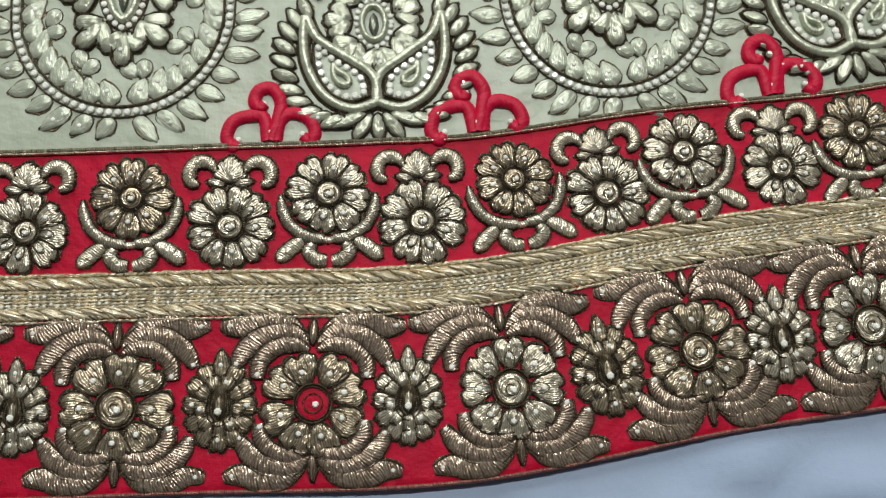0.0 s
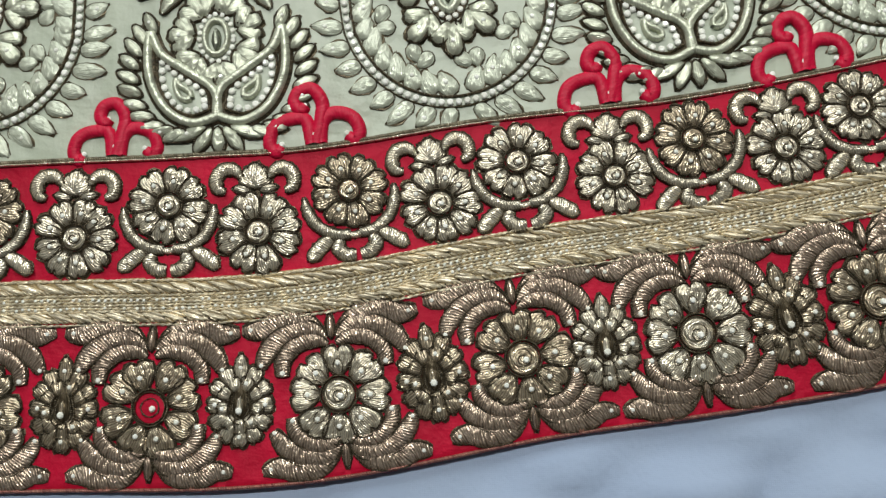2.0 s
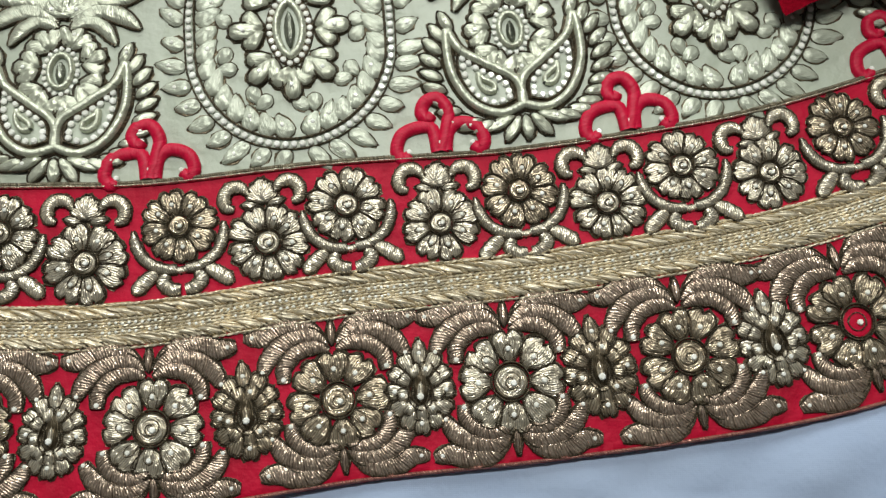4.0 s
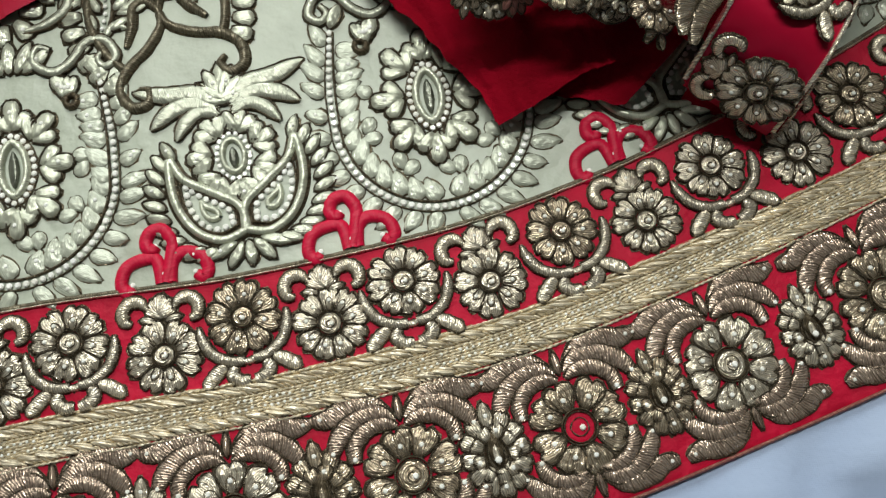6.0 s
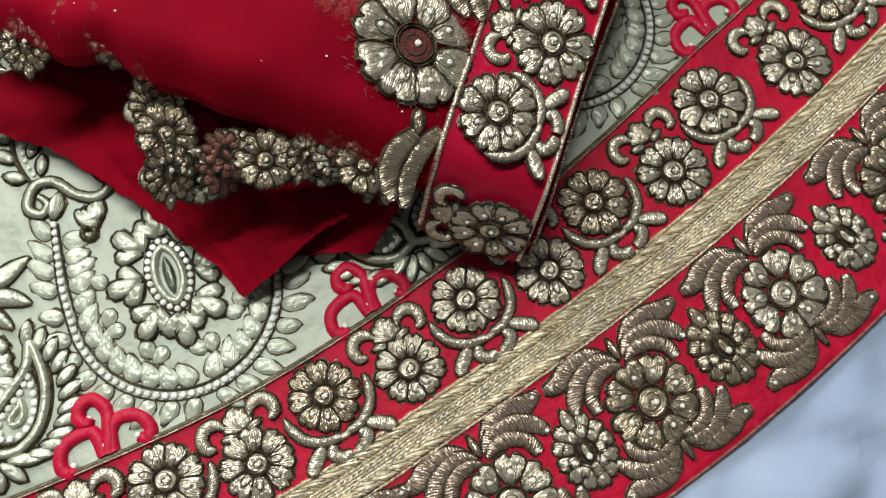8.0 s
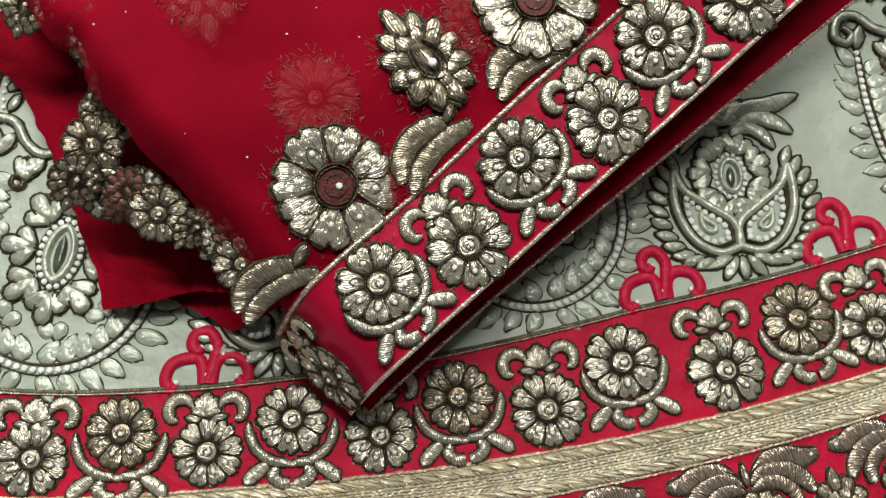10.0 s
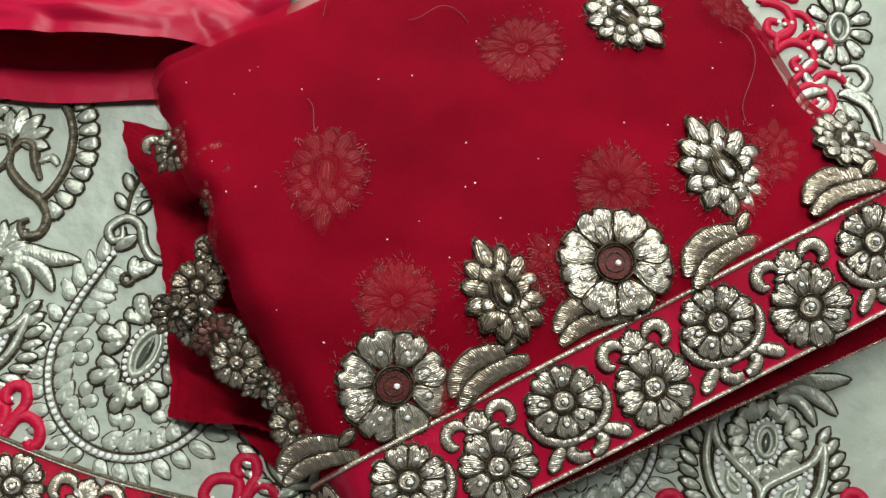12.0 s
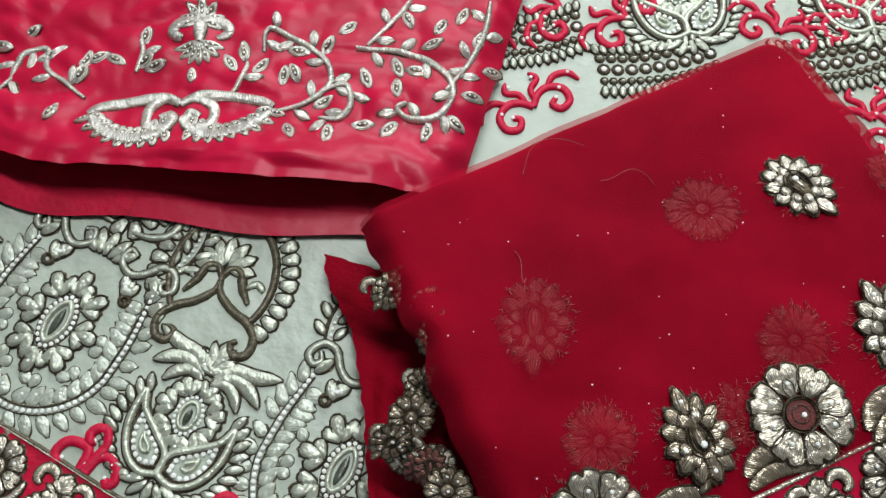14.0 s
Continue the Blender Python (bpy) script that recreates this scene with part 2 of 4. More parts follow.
def smooth_line(pts, step=4):
    out = []
    n = len(pts)
    for i in range(n - 1):
        p0, p1, p2, p3 = pts[max(i - 1, 0)], pts[i], pts[i + 1], pts[min(i + 2, n - 1)]
        for k in range(step):
            t = k / step
            out.append(tuple(0.5 * (2 * b + (c - a) * t + (2 * a - 5 * b + 4 * c - d) * t * t + (3 * b - a - 3 * c + d) * t ** 3)
                             for a, b, c, d in zip(p0, p1, p2, p3)))
    out.append(tuple(pts[-1]))
    return out


def stroke(S, pts, width, h, z0=0.0, step=4, taper=(0.3, 0.3), k=6, wobble=0.0, slant=0.35, jag=0.0):
    """A raised stitched line along pts, its strands lying across; taper is its width at either end."""
    line = smooth_line(pts, step) if step else list(pts)
    n = len(line)
    run, rows = 0.0, []
    for i, p in enumerate(line):
        q0, q1 = line[max(i - 1, 0)], line[min(i + 1, n - 1)]
        dx, dy = q1[0] - q0[0], q1[1] - q0[1]
        d = math.hypot(dx, dy) or 1
        nx, ny = -dy / d, dx / d
        if i:
            run += math.hypot(p[0] - line[i - 1][0], p[1] - line[i - 1][1])
        a = i / (n - 1)
        f = taper[0] + (1 - taper[0]) * math.sin(math.pi / 2 * min(1, a * 3)) if a < 0.5 else taper[1] + (1 - taper[1]) * math.sin(math.pi / 2 * min(1, (1 - a) * 3))
        zc = p[2] if len(p) > 2 else 0.0
        row = []
        for j in range(k + 1):
            t = math.pi * j / k
            o = math.cos(t) * width / 2 * f
            if wobble:
                o *= 1 + wobble * 0.5 * noise.noise((run * 500, p[0] * 40, j * 0.2))
            if jag:
                o += jag * noise.noise((run * 2600, p[1] * 900, 3.0 if j < k / 2 else 8.0)) * (1 if j < k / 2 else -1 if j > k / 2 else 0)
            hh = h * (1 + wobble * noise.noise((run * 260, p[1] * 60, j * 0.3)))
            row.append(((p[0] + nx * o, p[1] + ny * o, z0 + zc + hh * math.sin(t) ** 0.75 * min(1, f + 0.2)), (run + slant * o, o)))
        rows.append(row)
    S.grid(rows)
    return [r[0][0] for r in rows], [r[-1][0] for r in rows]


def bead(S, x, y, z, r, h=0.6):
    """A faceted stone."""
    b = len(S.v)
    turn = (x * 7919 + y * 6101) % 1.0
    for rr, zz in ((r, 0.0), (r, 0.25 * r), (r * 0.6, h * r)):
        for k in range(7):
            a = 2 * math.pi * (k / 7 + turn)
            S.v.append((x + rr * math.cos(a), y + rr * math.sin(a), z + zz))
            S.s.append((0.0, 0.0))
    for ring in (0, 7):
        for k in range(7):
            S.f.append((b + ring + k, b + ring + (k + 1) % 7, b + ring + 7 + (k + 1) % 7, b + ring + 7 + k))
    S.f.append(tuple(b + 14 + k for k in range(7)))
    S.m += [0] * 15


def chain(S, pts, r, gap, z=0.0006, step=6):
    """Stones set side by side along pts."""
    line = smooth_line(pts, step)
    run = 0.0
    for p, q in zip(line, line[1:]):
        d = math.hypot(q[0] - p[0], q[1] - p[1])
        while run < d:
            t = run / d if d else 0
            bead(S, p[0] + (q[0] - p[0]) * t, p[1] + (q[1] - p[1]) * t, z, r)
            run += gap
        run -= d


def mm(*pts):
    return [(a * 0.001, b * 0.001) for a, b in pts]


class Motif:
    """An embroidered figure of single stitched pieces, each with its own wire outline, and of stones set among them."""

    NAMES = {"filling": "leaf_filling", "button": "button", "loops": "loop", "leaves": "leaf", "cord": "cord", "outline": "wire_line"}

    def __init__(self, name, threads, piece="petal"):
        self.name, self.threads, self.piece = name, threads, piece
        self.soups = {k: Soup() for k, _, _ in threads}
        self.meshes = None

    def __getitem__(self, k):
        return self.soups[k]

    def build(self, bend=None):
        out = []
        for nm, mat, lab in self.threads:
            S = self.soups[nm]
            if not S.v:
                continue
            if bend:
                S = S.bent(bend)
            if nm in ("stones", "crystal"):
                out.append(("stone_work" if nm == "stones" else nm, S.mesh(nm, mat, nm == "crystal"), lab))
            else:
                piece = self.NAMES.get(nm, self.piece)
                out += [(piece, P.mesh(piece, mat), "") for P in S.pieces()]
        return out

    def place(self, parent, m, bend=None):
        if bend:
            meshes = self.build(bend)
        else:
            self.meshes = self.meshes or self.build()
            meshes = self.meshes
        head = part(self.name, None, parent, m)
        for nm, me, lab in meshes:
            ob = part(nm, me, head, None, lab)
            if nm == "stone_work":
                tagged(ob, kind="stuff")
        return head


# ---- the lie of the cloth ----
def spine(x):
    """The upper edge of the gold braid on the skirt, y by x."""
    e = min(max(x, -0.2), 0.72)
    y = -0.024792 * e ** 4 + 0.19092 * e ** 3 + 0.23965 * e ** 2 + 0.024953 * e + 0.14518
    y += 0.004 * math.sin(2 * math.pi * (e - 0.075) / 0.3) * math.exp(-((e - 0.075) / 0.14) ** 2)
    y -= 0.003 * math.exp(-((e - 0.33) / 0.06) ** 2)
    return y + (x - e) * (0.55 if x > e else -0.03)


def slope(x):
    return math.atan((spine(x + 0.004) - spine(x - 0.004)) / 0.008)


def lie(x, y):
    """The height of the skirt over the bed: slow swells and slight puckers."""
    return (0.0008 * math.sin(x * 21 + y * 9 + 0.6) + 0.0007 * math.sin(x * 12 - y * 27 + 2.0) + 0.0002 * math.sin(x * 55 + y * 38))


def off(x, d):
    """The place d metres off the braid's upper edge (plus: towards the waist), square to it."""
    a = slope(x)
    return x - math.sin(a) * d, spine(x) + math.cos(a) * d


def seat(x, y, ang=0.0, scale=1.0, lift=0.0, surface=lie):
    """The pose of a figure sewn on a cloth at (x, y)."""
    e = 0.004
    n = Vector(((surface(x - e, y) - surface(x + e, y)) / (2 * e), (surface(x, y - e) - surface(x, y + e)) / (2 * e), 1)).normalized()
    tilt = Vector((0, 0, 1)).rotation_difference(n).to_matrix().to_4x4()
    return Matrix.Translation((x, y, surface(x, y) + lift)) @ tilt @ Matrix.Rotation(ang, 4, "Z") @ Matrix.Scale(scale, 4)


def top_edge(x):
    """The width of the border above the braid."""
    return float(np.interp(x, (-0.1, 0.0, 0.1, 0.2, 0.3, 0.4, 0.5, 0.6), (0.053, 0.055, 0.052, 0.048, 0.0470, 0.0465, 0.051, 0.058)))


def hem(x):
    """The hem's place below the braid's upper edge."""
    return float(np.interp(x, (0.22, 0.5), (-0.0905, -0.0975)))


def foot(x, d):
    """The place along the braid from which the point d off it has that x."""
    f = x
    for _ in range(4):
        f = x + math.sin(slope(f)) * d
    return f


# ---- the room, out of view ----
def box(name, x0, x1, y0, y1, z0, z1, mat):
    bm = bmesh.new()
    bmesh.ops.create_cube(bm, size=1, matrix=Matrix.Translation(((x0 + x1) / 2, (y0 + y1) / 2, (z0 + z1) / 2)) @ Matrix.Diagonal((x1 - x0, y1 - y0, z1 - z0, 1)))
    bmesh.ops.bevel(bm, geom=bm.edges[:], offset=0.004, segments=2, affect="EDGES")
    me = bpy.data.meshes.new(name)
    bm.to_mesh(me)
    bm.free()
    me.materials.append(mat)
    return new(name, me)


FZ, CZ = -0.56, 2.0
tagged(box("floor", -2.4, 3.0, -2.6, 2.4, FZ - 0.1, FZ, FLOOR), "grey stone floor of the bedroom", "floor", kind="structure")
tagged(box("ceiling", -2.4, 3.0, -2.6, 2.4, CZ, CZ + 0.1, WALL), "white painted ceiling of the bedroom", "ceiling", kind="structure")
for wname, b in (("wall_south", (-2.4, 3.0, -2.7, -2.6)), ("wall_west", (-2.5, -2.4, -2.6, 2.4)), ("wall_east", (3.0, 3.1, -2.6, 2.4))):
    tagged(box(wname, *b, FZ, CZ, WALL), "plain white painted bedroom wall", "wall", kind="structure")
wx0, wx1, wz0, wz1 = WINDOW_X - 0.7, WINDOW_X + 0.7, WINDOW_Z - 0.65, WINDOW_Z + 0.65
for b in ((-2.4, wx0, 2.2, 2.4, FZ, CZ), (wx1, 3.0, 2.2, 2.4, FZ, CZ), (wx0, wx1, 2.2, 2.4, FZ, wz0), (wx0, wx1, 2.2, 2.4, wz1, CZ)):
    tagged(box("wall_north", *b, WALL), "plain white painted wall round the window", "wall", kind="structure")
bed = tagged(new("bed"), "low wooden bed with a thick mattress", "bed")
for nm, b, mat in (("bed_frame", (-0.85, 1.25, -0.95, 1.25, FZ, FZ + 0.3, WOOD), 0), ("mattress", (-0.8, 1.2, -0.9, 1.2, FZ + 0.3, -0.02, WALL), 0)):
    ob = box(nm, *b)
    ob.parent = bed


# ---- bed sheet ----
def sheet_height(x, y):
    d = spine(x) + hem(x) - y
    f = min(1, max(0, (d - 0.003) / 0.02))
    z = -0.0030
    z += f * (0.006 * noise.noise((x * 9, y * 13, 1.3)) + 0.017 * abs(noise.noise((x * 17 + y * 10, y * 30 - x * 9, 4.2))) + 0.0016 * noise.noise((x * 48, y * 60, 7.0)))
    return z


S = Soup()
xs = [-0.8 + 2.0 * i / 25 for i in range(8)] + [-0.2 + 0.0075 * i for i in range(134)] + [0.85 + 0.07 * i for i in range(6)]
ys = [-0.9 + 0.1 * i for i in range(8)] + [-0.15 + 0.0075 * i for i in range(60)] + [0.34 + 0.1 * i for i in range(10)]
S.grid([[((x, y, sheet_height(x, y)), 0.0) for y in ys] for x in xs])
tagged(new("bed_sheet", S.mesh("bed_sheet", SHEET)), "rumpled pale blue-white cotton sheet on the bed", "bed sheet")

# ---- skirt: cloth ----
skirt = tagged(new("embroidered_skirt"), "cream silk flared skirt with crimson embroidered borders, laid flat", "skirt")
SEAMS = (-0.215, -0.06, 0.055, 0.158, 0.262, 0.36, 0.47, 0.58, 0.685)


def cloth_strip(name, d0, d1, nd, mat, lift=0.0, label="", x0=-0.42, x1=0.92, n=360, pucker=0.0004):
    S = Soup()
    rows = []
    for i in range(n + 1):
        x = x0 + (x1 - x0) * i / n
        row = []
        for j in range(nd + 1):
            a, b = (d0(x) if callable(d0) else d0), (d1(x) if callable(d1) else d1)
            px, py = off(x, a + (b - a) * j / nd)
            edge = min(j, nd - j) / nd
            z = lie(px, py) + lift + pucker * noise.noise((px * 160, py * 160, 2.0)) * (1 if 0 < edge else 0)
            row.append(((px, py, z), 0.0))
        rows.append(row)
    S.grid(rows)
    return part(name, S.mesh(name, mat), skirt, None, label)


cloth_strip("border_cloth", 0.0, lambda x: top_edge(x), 12, RED, 0.0006, "crimson silk band of the border", pucker=0.0004)
cloth_strip("hem_cloth", hem, -0.019, 16, RED, 0.0006, "crimson silk band along the hem", pucker=0.0004)
# a turned-under hem gives the edge its thickness
S = Soup()
S.grid([[((*off(x, hem(x) + o), lie(*off(x, hem(x))) + z), x) for o, z in ((0.004, 0.0007), (0.0, 0.0006), (-0.0005, -0.0004), (0.0, -0.0016), (0.006, -0.0020))]
        for x in [-0.42 + 1.34 * i / 260 for i in range(261)]])
part("hem_fold", S.mesh("hem_fold", RED), skirt)

S = Soup()
rows = []
for i in range(340):
    x = -0.42 + 1.34 * i / 339
    row = []
    y0 = off(x, top_edge(x) - 0.002)[1]
    for j in range(130):
        y = y0 + (1.02 - y0) * (j / 129) ** 1.3
        fan = x + (y - spine(x)) * math.tan(slope(x) * 0.85)
        seam = min(abs(fan - s) for s in SEAMS)
        z = lie(x, y) - 0.0009 * math.exp(-(seam / 0.0018) ** 2) + 0.0009 * noise.noise((x * 38, y * 24, 5.0)) * min(1, (y - y0) / 0.02)
        row.append(((x, y, z), 0.0))
    rows.append(row)
S.grid(rows)
part("panel_cloth", S.mesh("panel_cloth", CREAM), skirt, None, "cream green silk panels with sewn seams")


def panel_height(x, y):
    return lie(x, y) + 0.0009 * noise.noise((x * 38, y * 24, 5.0))


def skirt_height(x, y):
    return lie(x, y) + 0.0006


# piping along the border's upper edge and the hem
def piping(name, d, width, h, mat, x0=-0.42, x1=0.92, n=700):
    S = Soup()
    stroke(S, [(*off(x, d(x)), lie(*off(x, d(x))) + 0.0002 * math.sin(x * 2600)) for x in [x0 + (x1 - x0) * i / n for i in range(n + 1)]],
           width, h, 0.0004, 0, (1, 1), 6)
    return part(name, S.mesh(name, mat), skirt)


piping("piping", lambda x: top_edge(x), 0.0024, 0.0018, OLIVE)
piping("piping", lambda x: top_edge(x) - 0.0012, 0.0010, 0.0022, GOLD)
piping("hem_piping", lambda x: hem(x) + 0.0005, 0.0016, 0.0014, DULLGOLD)

# ---- skirt: gold braid ----
cloth_strip("braid_ground", -0.0205, 0.0005, 10, BRAIDGROUND, 0.0006, "woven straw-gold braid ribbon", pucker=0.0002)


def braid_row(name, d, gap, length, width, h, lean, mat=BRAID):
    S = Soup()
    x = -0.24
    while x < 0.86:
        px, py = off(x, d)
        a = slope(x)
        pad(S, px - math.cos(a + lean) * length / 2, py - math.sin(a + lean) * length / 2, a + lean, length, width, h, lie(px, py) + 0.0009, 4, 4, 0.7)
        x += gap * math.cos(a) * random.uniform(0.94, 1.06)
    ob = part(name, S.mesh(name, mat), skirt)
    return tagged(ob, kind="stuff")


for d, lean in ((-0.0040, -0.30), (-0.0166, -0.30)):
    braid_row("braid_twist", d, 0.0084, 0.0125, 0.0030, 0.0028, lean)
    braid_row("braid_twist", d + 0.0012, 0.0084, 0.0085, 0.0018, 0.0024, lean)
    braid_row("braid_twist", d - 0.0012, 0.0024, 0.0040, 0.0015, 0.0019, lean - 0.3)
for d in (-0.0006, -0.0072, -0.0086, -0.0100, -0.0114, -0.0128, -0.0140, -0.0200):
    braid_row("braid_chain", d, 0.0029, 0.0038, 0.0015, 0.0015, 0.14)
S = Soup()
for i in range(330):
    x = -0.2 + 0.93 * i / 330
    for d in (-0.0092, -0.0128):
        px, py = off(x, d + random.uniform(-0.0004, 0.0004))
        if random.random() < 0.7:
            bead(S, px, py, lie(px, py) + 0.0022, 0.0007)
tagged(part("sequin_work", S.mesh("sequin_work", STONE, False), skirt), kind="stuff")

# ---- figures ----



def threads(main, *rest):
    return ((main[0], main[1], ""),) + tuple(rest) + (("outline", DARK, "dark outline stitching"), ("stones", STONE, "clear rhinestones"))


def petal(M, x, y, ang, length, width, h, main="petals", rim=0.0009, stone=0.0, **kw):
    S = M[main]
    S.slot = 1
    pad(S, x - math.cos(ang) * rim * 0.8, y - math.sin(ang) * rim * 0.8, ang, length + rim * 1.8, width + rim * 2, h * 0.45, 0.0001, m=6, jag=0.0011, even=True, **kw)
    S.slot, S.held = 0, True
    edge = pad(S, x, y, ang, length, width, h, 0.0003, **kw)
    if rim > 0.0006:
        S.slot = 1
        stroke(S, [(p[0], p[1], h * 0.35) for p in edge], rim * 1.1, 0.0007, 0.0002, 0, (1, 1), 3, jag=0.0006)
        S.slot = 0
    S.held = False
    if stone:
        bead(M["stones"], x + math.cos(ang) * length * 0.55, y + math.sin(ang) * length * 0.55, h * 0.9, stone)


def disc(S, x, y, r, h, z0=0.0003):
    """A wound button of thread."""
    S.grid([[((x + r * q * math.cos(t), y + r * q * math.sin(t), z0 + h * max(0.0, 1 - q ** 4) ** 0.5), (r * q, r * q * t)) for q in (1.0, 0.94, 0.8, 0.5, 0.02)]
            for t in [2 * math.pi * k / 16 for k in range(17)]])


def rosette(name, r, n, mat, seed, core=0.3, wide=1.0, hollow=None, base=0.36, cleft=0.17):
    """A round flower: cleft petals with a stone each about a wire ring and a wound button."""
    rnd = random.Random(seed)
    M = Motif(name, threads(("petals", mat)) + ((("button", hollow, ""),) if hollow else ()))
    for i in range(n):
        a = 2 * math.pi * i / n + rnd.uniform(-0.06, 0.06)
        ri = r * core * 1.05
        ln = (r - ri) * rnd.uniform(0.94, 1.06)
        w = 2 * math.pi * r * 0.80 / n * wide * rnd.uniform(0.95, 1.06)
        petal(M, math.cos(a) * ri, math.sin(a) * ri, a, ln, w, 0.0017 * rnd.uniform(0.75, 1.2), round_end=True, cleft=cleft, base=base)
        sx, sy = math.cos(a) * (ri + ln * 0.40), math.sin(a) * (ri + ln * 0.40)
        stroke(M["outline"], [(math.cos(a) * (ri + ln * q) - math.sin(a) * w * o, math.sin(a) * (ri + ln * q) + math.cos(a) * w * o)
                              for q, o in ((0.02, -0.10), (0.34, -0.16), (0.56, 0.0), (0.34, 0.16), (0.02, 0.10))], 0.0005, 0.0005, 0.0013, 3, (1, 1), 4)
        bead(M["stones"], sx, sy, 0.0019, 0.0010 if r < 0.02 else 0.0012)
    for q, wd in ((1.0, 0.13), (0.86, 0.09)):
        ring = [(math.cos(t) * r * core * q, math.sin(t) * r * core * q) for t in [2 * math.pi * k / 20 for k in range(21)]]
        stroke(M["outline"], ring, r * core * wd, 0.0016, 0.0003, 0, (1, 1), jag=0.0004)
    disc(M["button" if hollow else "petals"], 0, 0, r * core * 0.84, 0.0004 if hollow else 0.0015)
    if hollow:
        stroke(M["outline"], [(math.cos(t) * r * core * 0.5, math.sin(t) * r * core * 0.5) for t in [2 * math.pi * k / 16 for k in range(17)]], 0.0007, 0.0006, 0.0006, 0, (1, 1), 4, jag=0.0005)
    else:
        stroke(M["outline"], [(math.cos(t) * r * core * (0.12 + 0.055 * t), math.sin(t) * r * core * (0.12 + 0.055 * t)) for t in [0.6 * k for k in range(13)]], 0.0005, 0.0005, 0.0019, 0, (1, 1), 4)
    bead(M["stones"], r * core * 0.12, -r * core * 0.1, 0.0021 if not hollow else 0.0009, 0.0011 if r < 0.02 else 0.0015, 0.8)
    return M


def both(M, pts, width, h, main="petals", rim=0.0013, taper=(0.3, 0.3)):
    S = M[main]
    S.slot = 1
    stroke(S, pts, width + rim, h * 0.5, 0.0001, 5, [min(1, q + 0.12) for q in taper], 4, jag=0.0010)
    S.slot, S.held = 0, True
    sides = stroke(S, pts, width, h, 0.0003, 6, taper, 6, 0.10)
    if rim > 0.001 and width > 0.0042:
        S.slot = 1
        for side in sides:
            stroke(S, [(p[0], p[1], h * 0.45) for p in side], 0.0009, 0.0006, 0.0002, 0, (1, 1), 3, jag=0.0007)
        S.slot = 0
    S.held = False


def crown_figure(mat):
    """Two curled horns and a lotus, sewn over the lower row's flowers."""
    M = Motif("crown_motif", threads(("petals", mat)))
    for s in (-1, 1):
        pts = mm((s * 6, 3), (s * 9, 6.5), (s * 13.5, 7), (s * 17, 3.5), (s * 16.5, -1.5), (s * 13, -3))
        both(M, pts, 0.0056, 0.0024)
    for k in range(5):
        a = math.pi / 2 + (k - 2) * 0.52
        petal(M, 0.001 * (k - 2) * 0.8, -0.001, a, 0.0108 - 0.0008 * abs(k - 2), 0.0066, 0.0019, stone=0.0008 if k == 2 else 0, round_end=True)
    for s in (-1, 1):
        petal(M, s * 0.002, -0.003, math.pi / 2 + s * -1.35, 0.008, 0.004, 0.002)
    return M


def arc_figure(mat):
    """A wide arc under the upper row's flowers, a split lotus and two leaves."""
    M = Motif("arc_motif", threads(("petals", mat)))
    for s in (-1, 1):
        both(M, mm((s * 2, -19.5), (s * 9, -18.5), (s * 16, -13.5), (s * 19.5, -6), (s * 20, 0)), 0.0046, 0.0021, taper=(0.8, 0.15))
        both(M, mm((s * 11, -20), (s * 17, -24), (s * 22, -28.5)), 0.0062, 0.0020, taper=(0.5, 0.1))
        both(M, mm((s * 6.8, -21.5), (s * 8.4, -25), (s * 5.4, -28.2), (s * 1, -28.8)), 0.0058, 0.0022, taper=(0.5, 0.7))
    both(M, mm((-3, -19.8), (0, -20.2), (3, -19.8)), 0.003, 0.0018)
    return M


def wing_figure(mat):
    """Stepped crescents like spread wings, above or below the hem's great flowers."""
    M = Motif("wing_motif", threads(("petals", mat)), "crescent")
    for s in (-1, 1):
        both(M, mm((s * 3, -1), (s * 12, 5.4), (s * 23, 6.2), (s * 31, 3.6), (s * 39, 4.6)), 0.0092, 0.0012, taper=(0.2, 0.35))
        both(M, mm((s * 2, -3.4), (s * 10, 1.4), (s * 20, 0.0), (s * 28, -5.6), (s * 32.5, -13.0)), 0.0086, 0.0015, taper=(0.2, 0.45))
        both(M, mm((s * 1.6, -6.0), (s * 8.5, -3.6), (s * 16.5, -5.4), (s * 22, -11), (s * 23, -18)), 0.0070, 0.0018, taper=(0.2, 0.7))
        bead(M["stones"], s * 0.0228, -0.0165, 0.0018, 0.0012)
        bead(M["stones"], s * 0.0318, -0.0120, 0.0014, 0.0010)
        bead(M["stones"], s * 0.0350, 0.0040, 0.0012, 0.0010)
    petal(M, 0, -0.004, math.pi / 2, 0.0115, 0.0040, 0.0022)
    return M


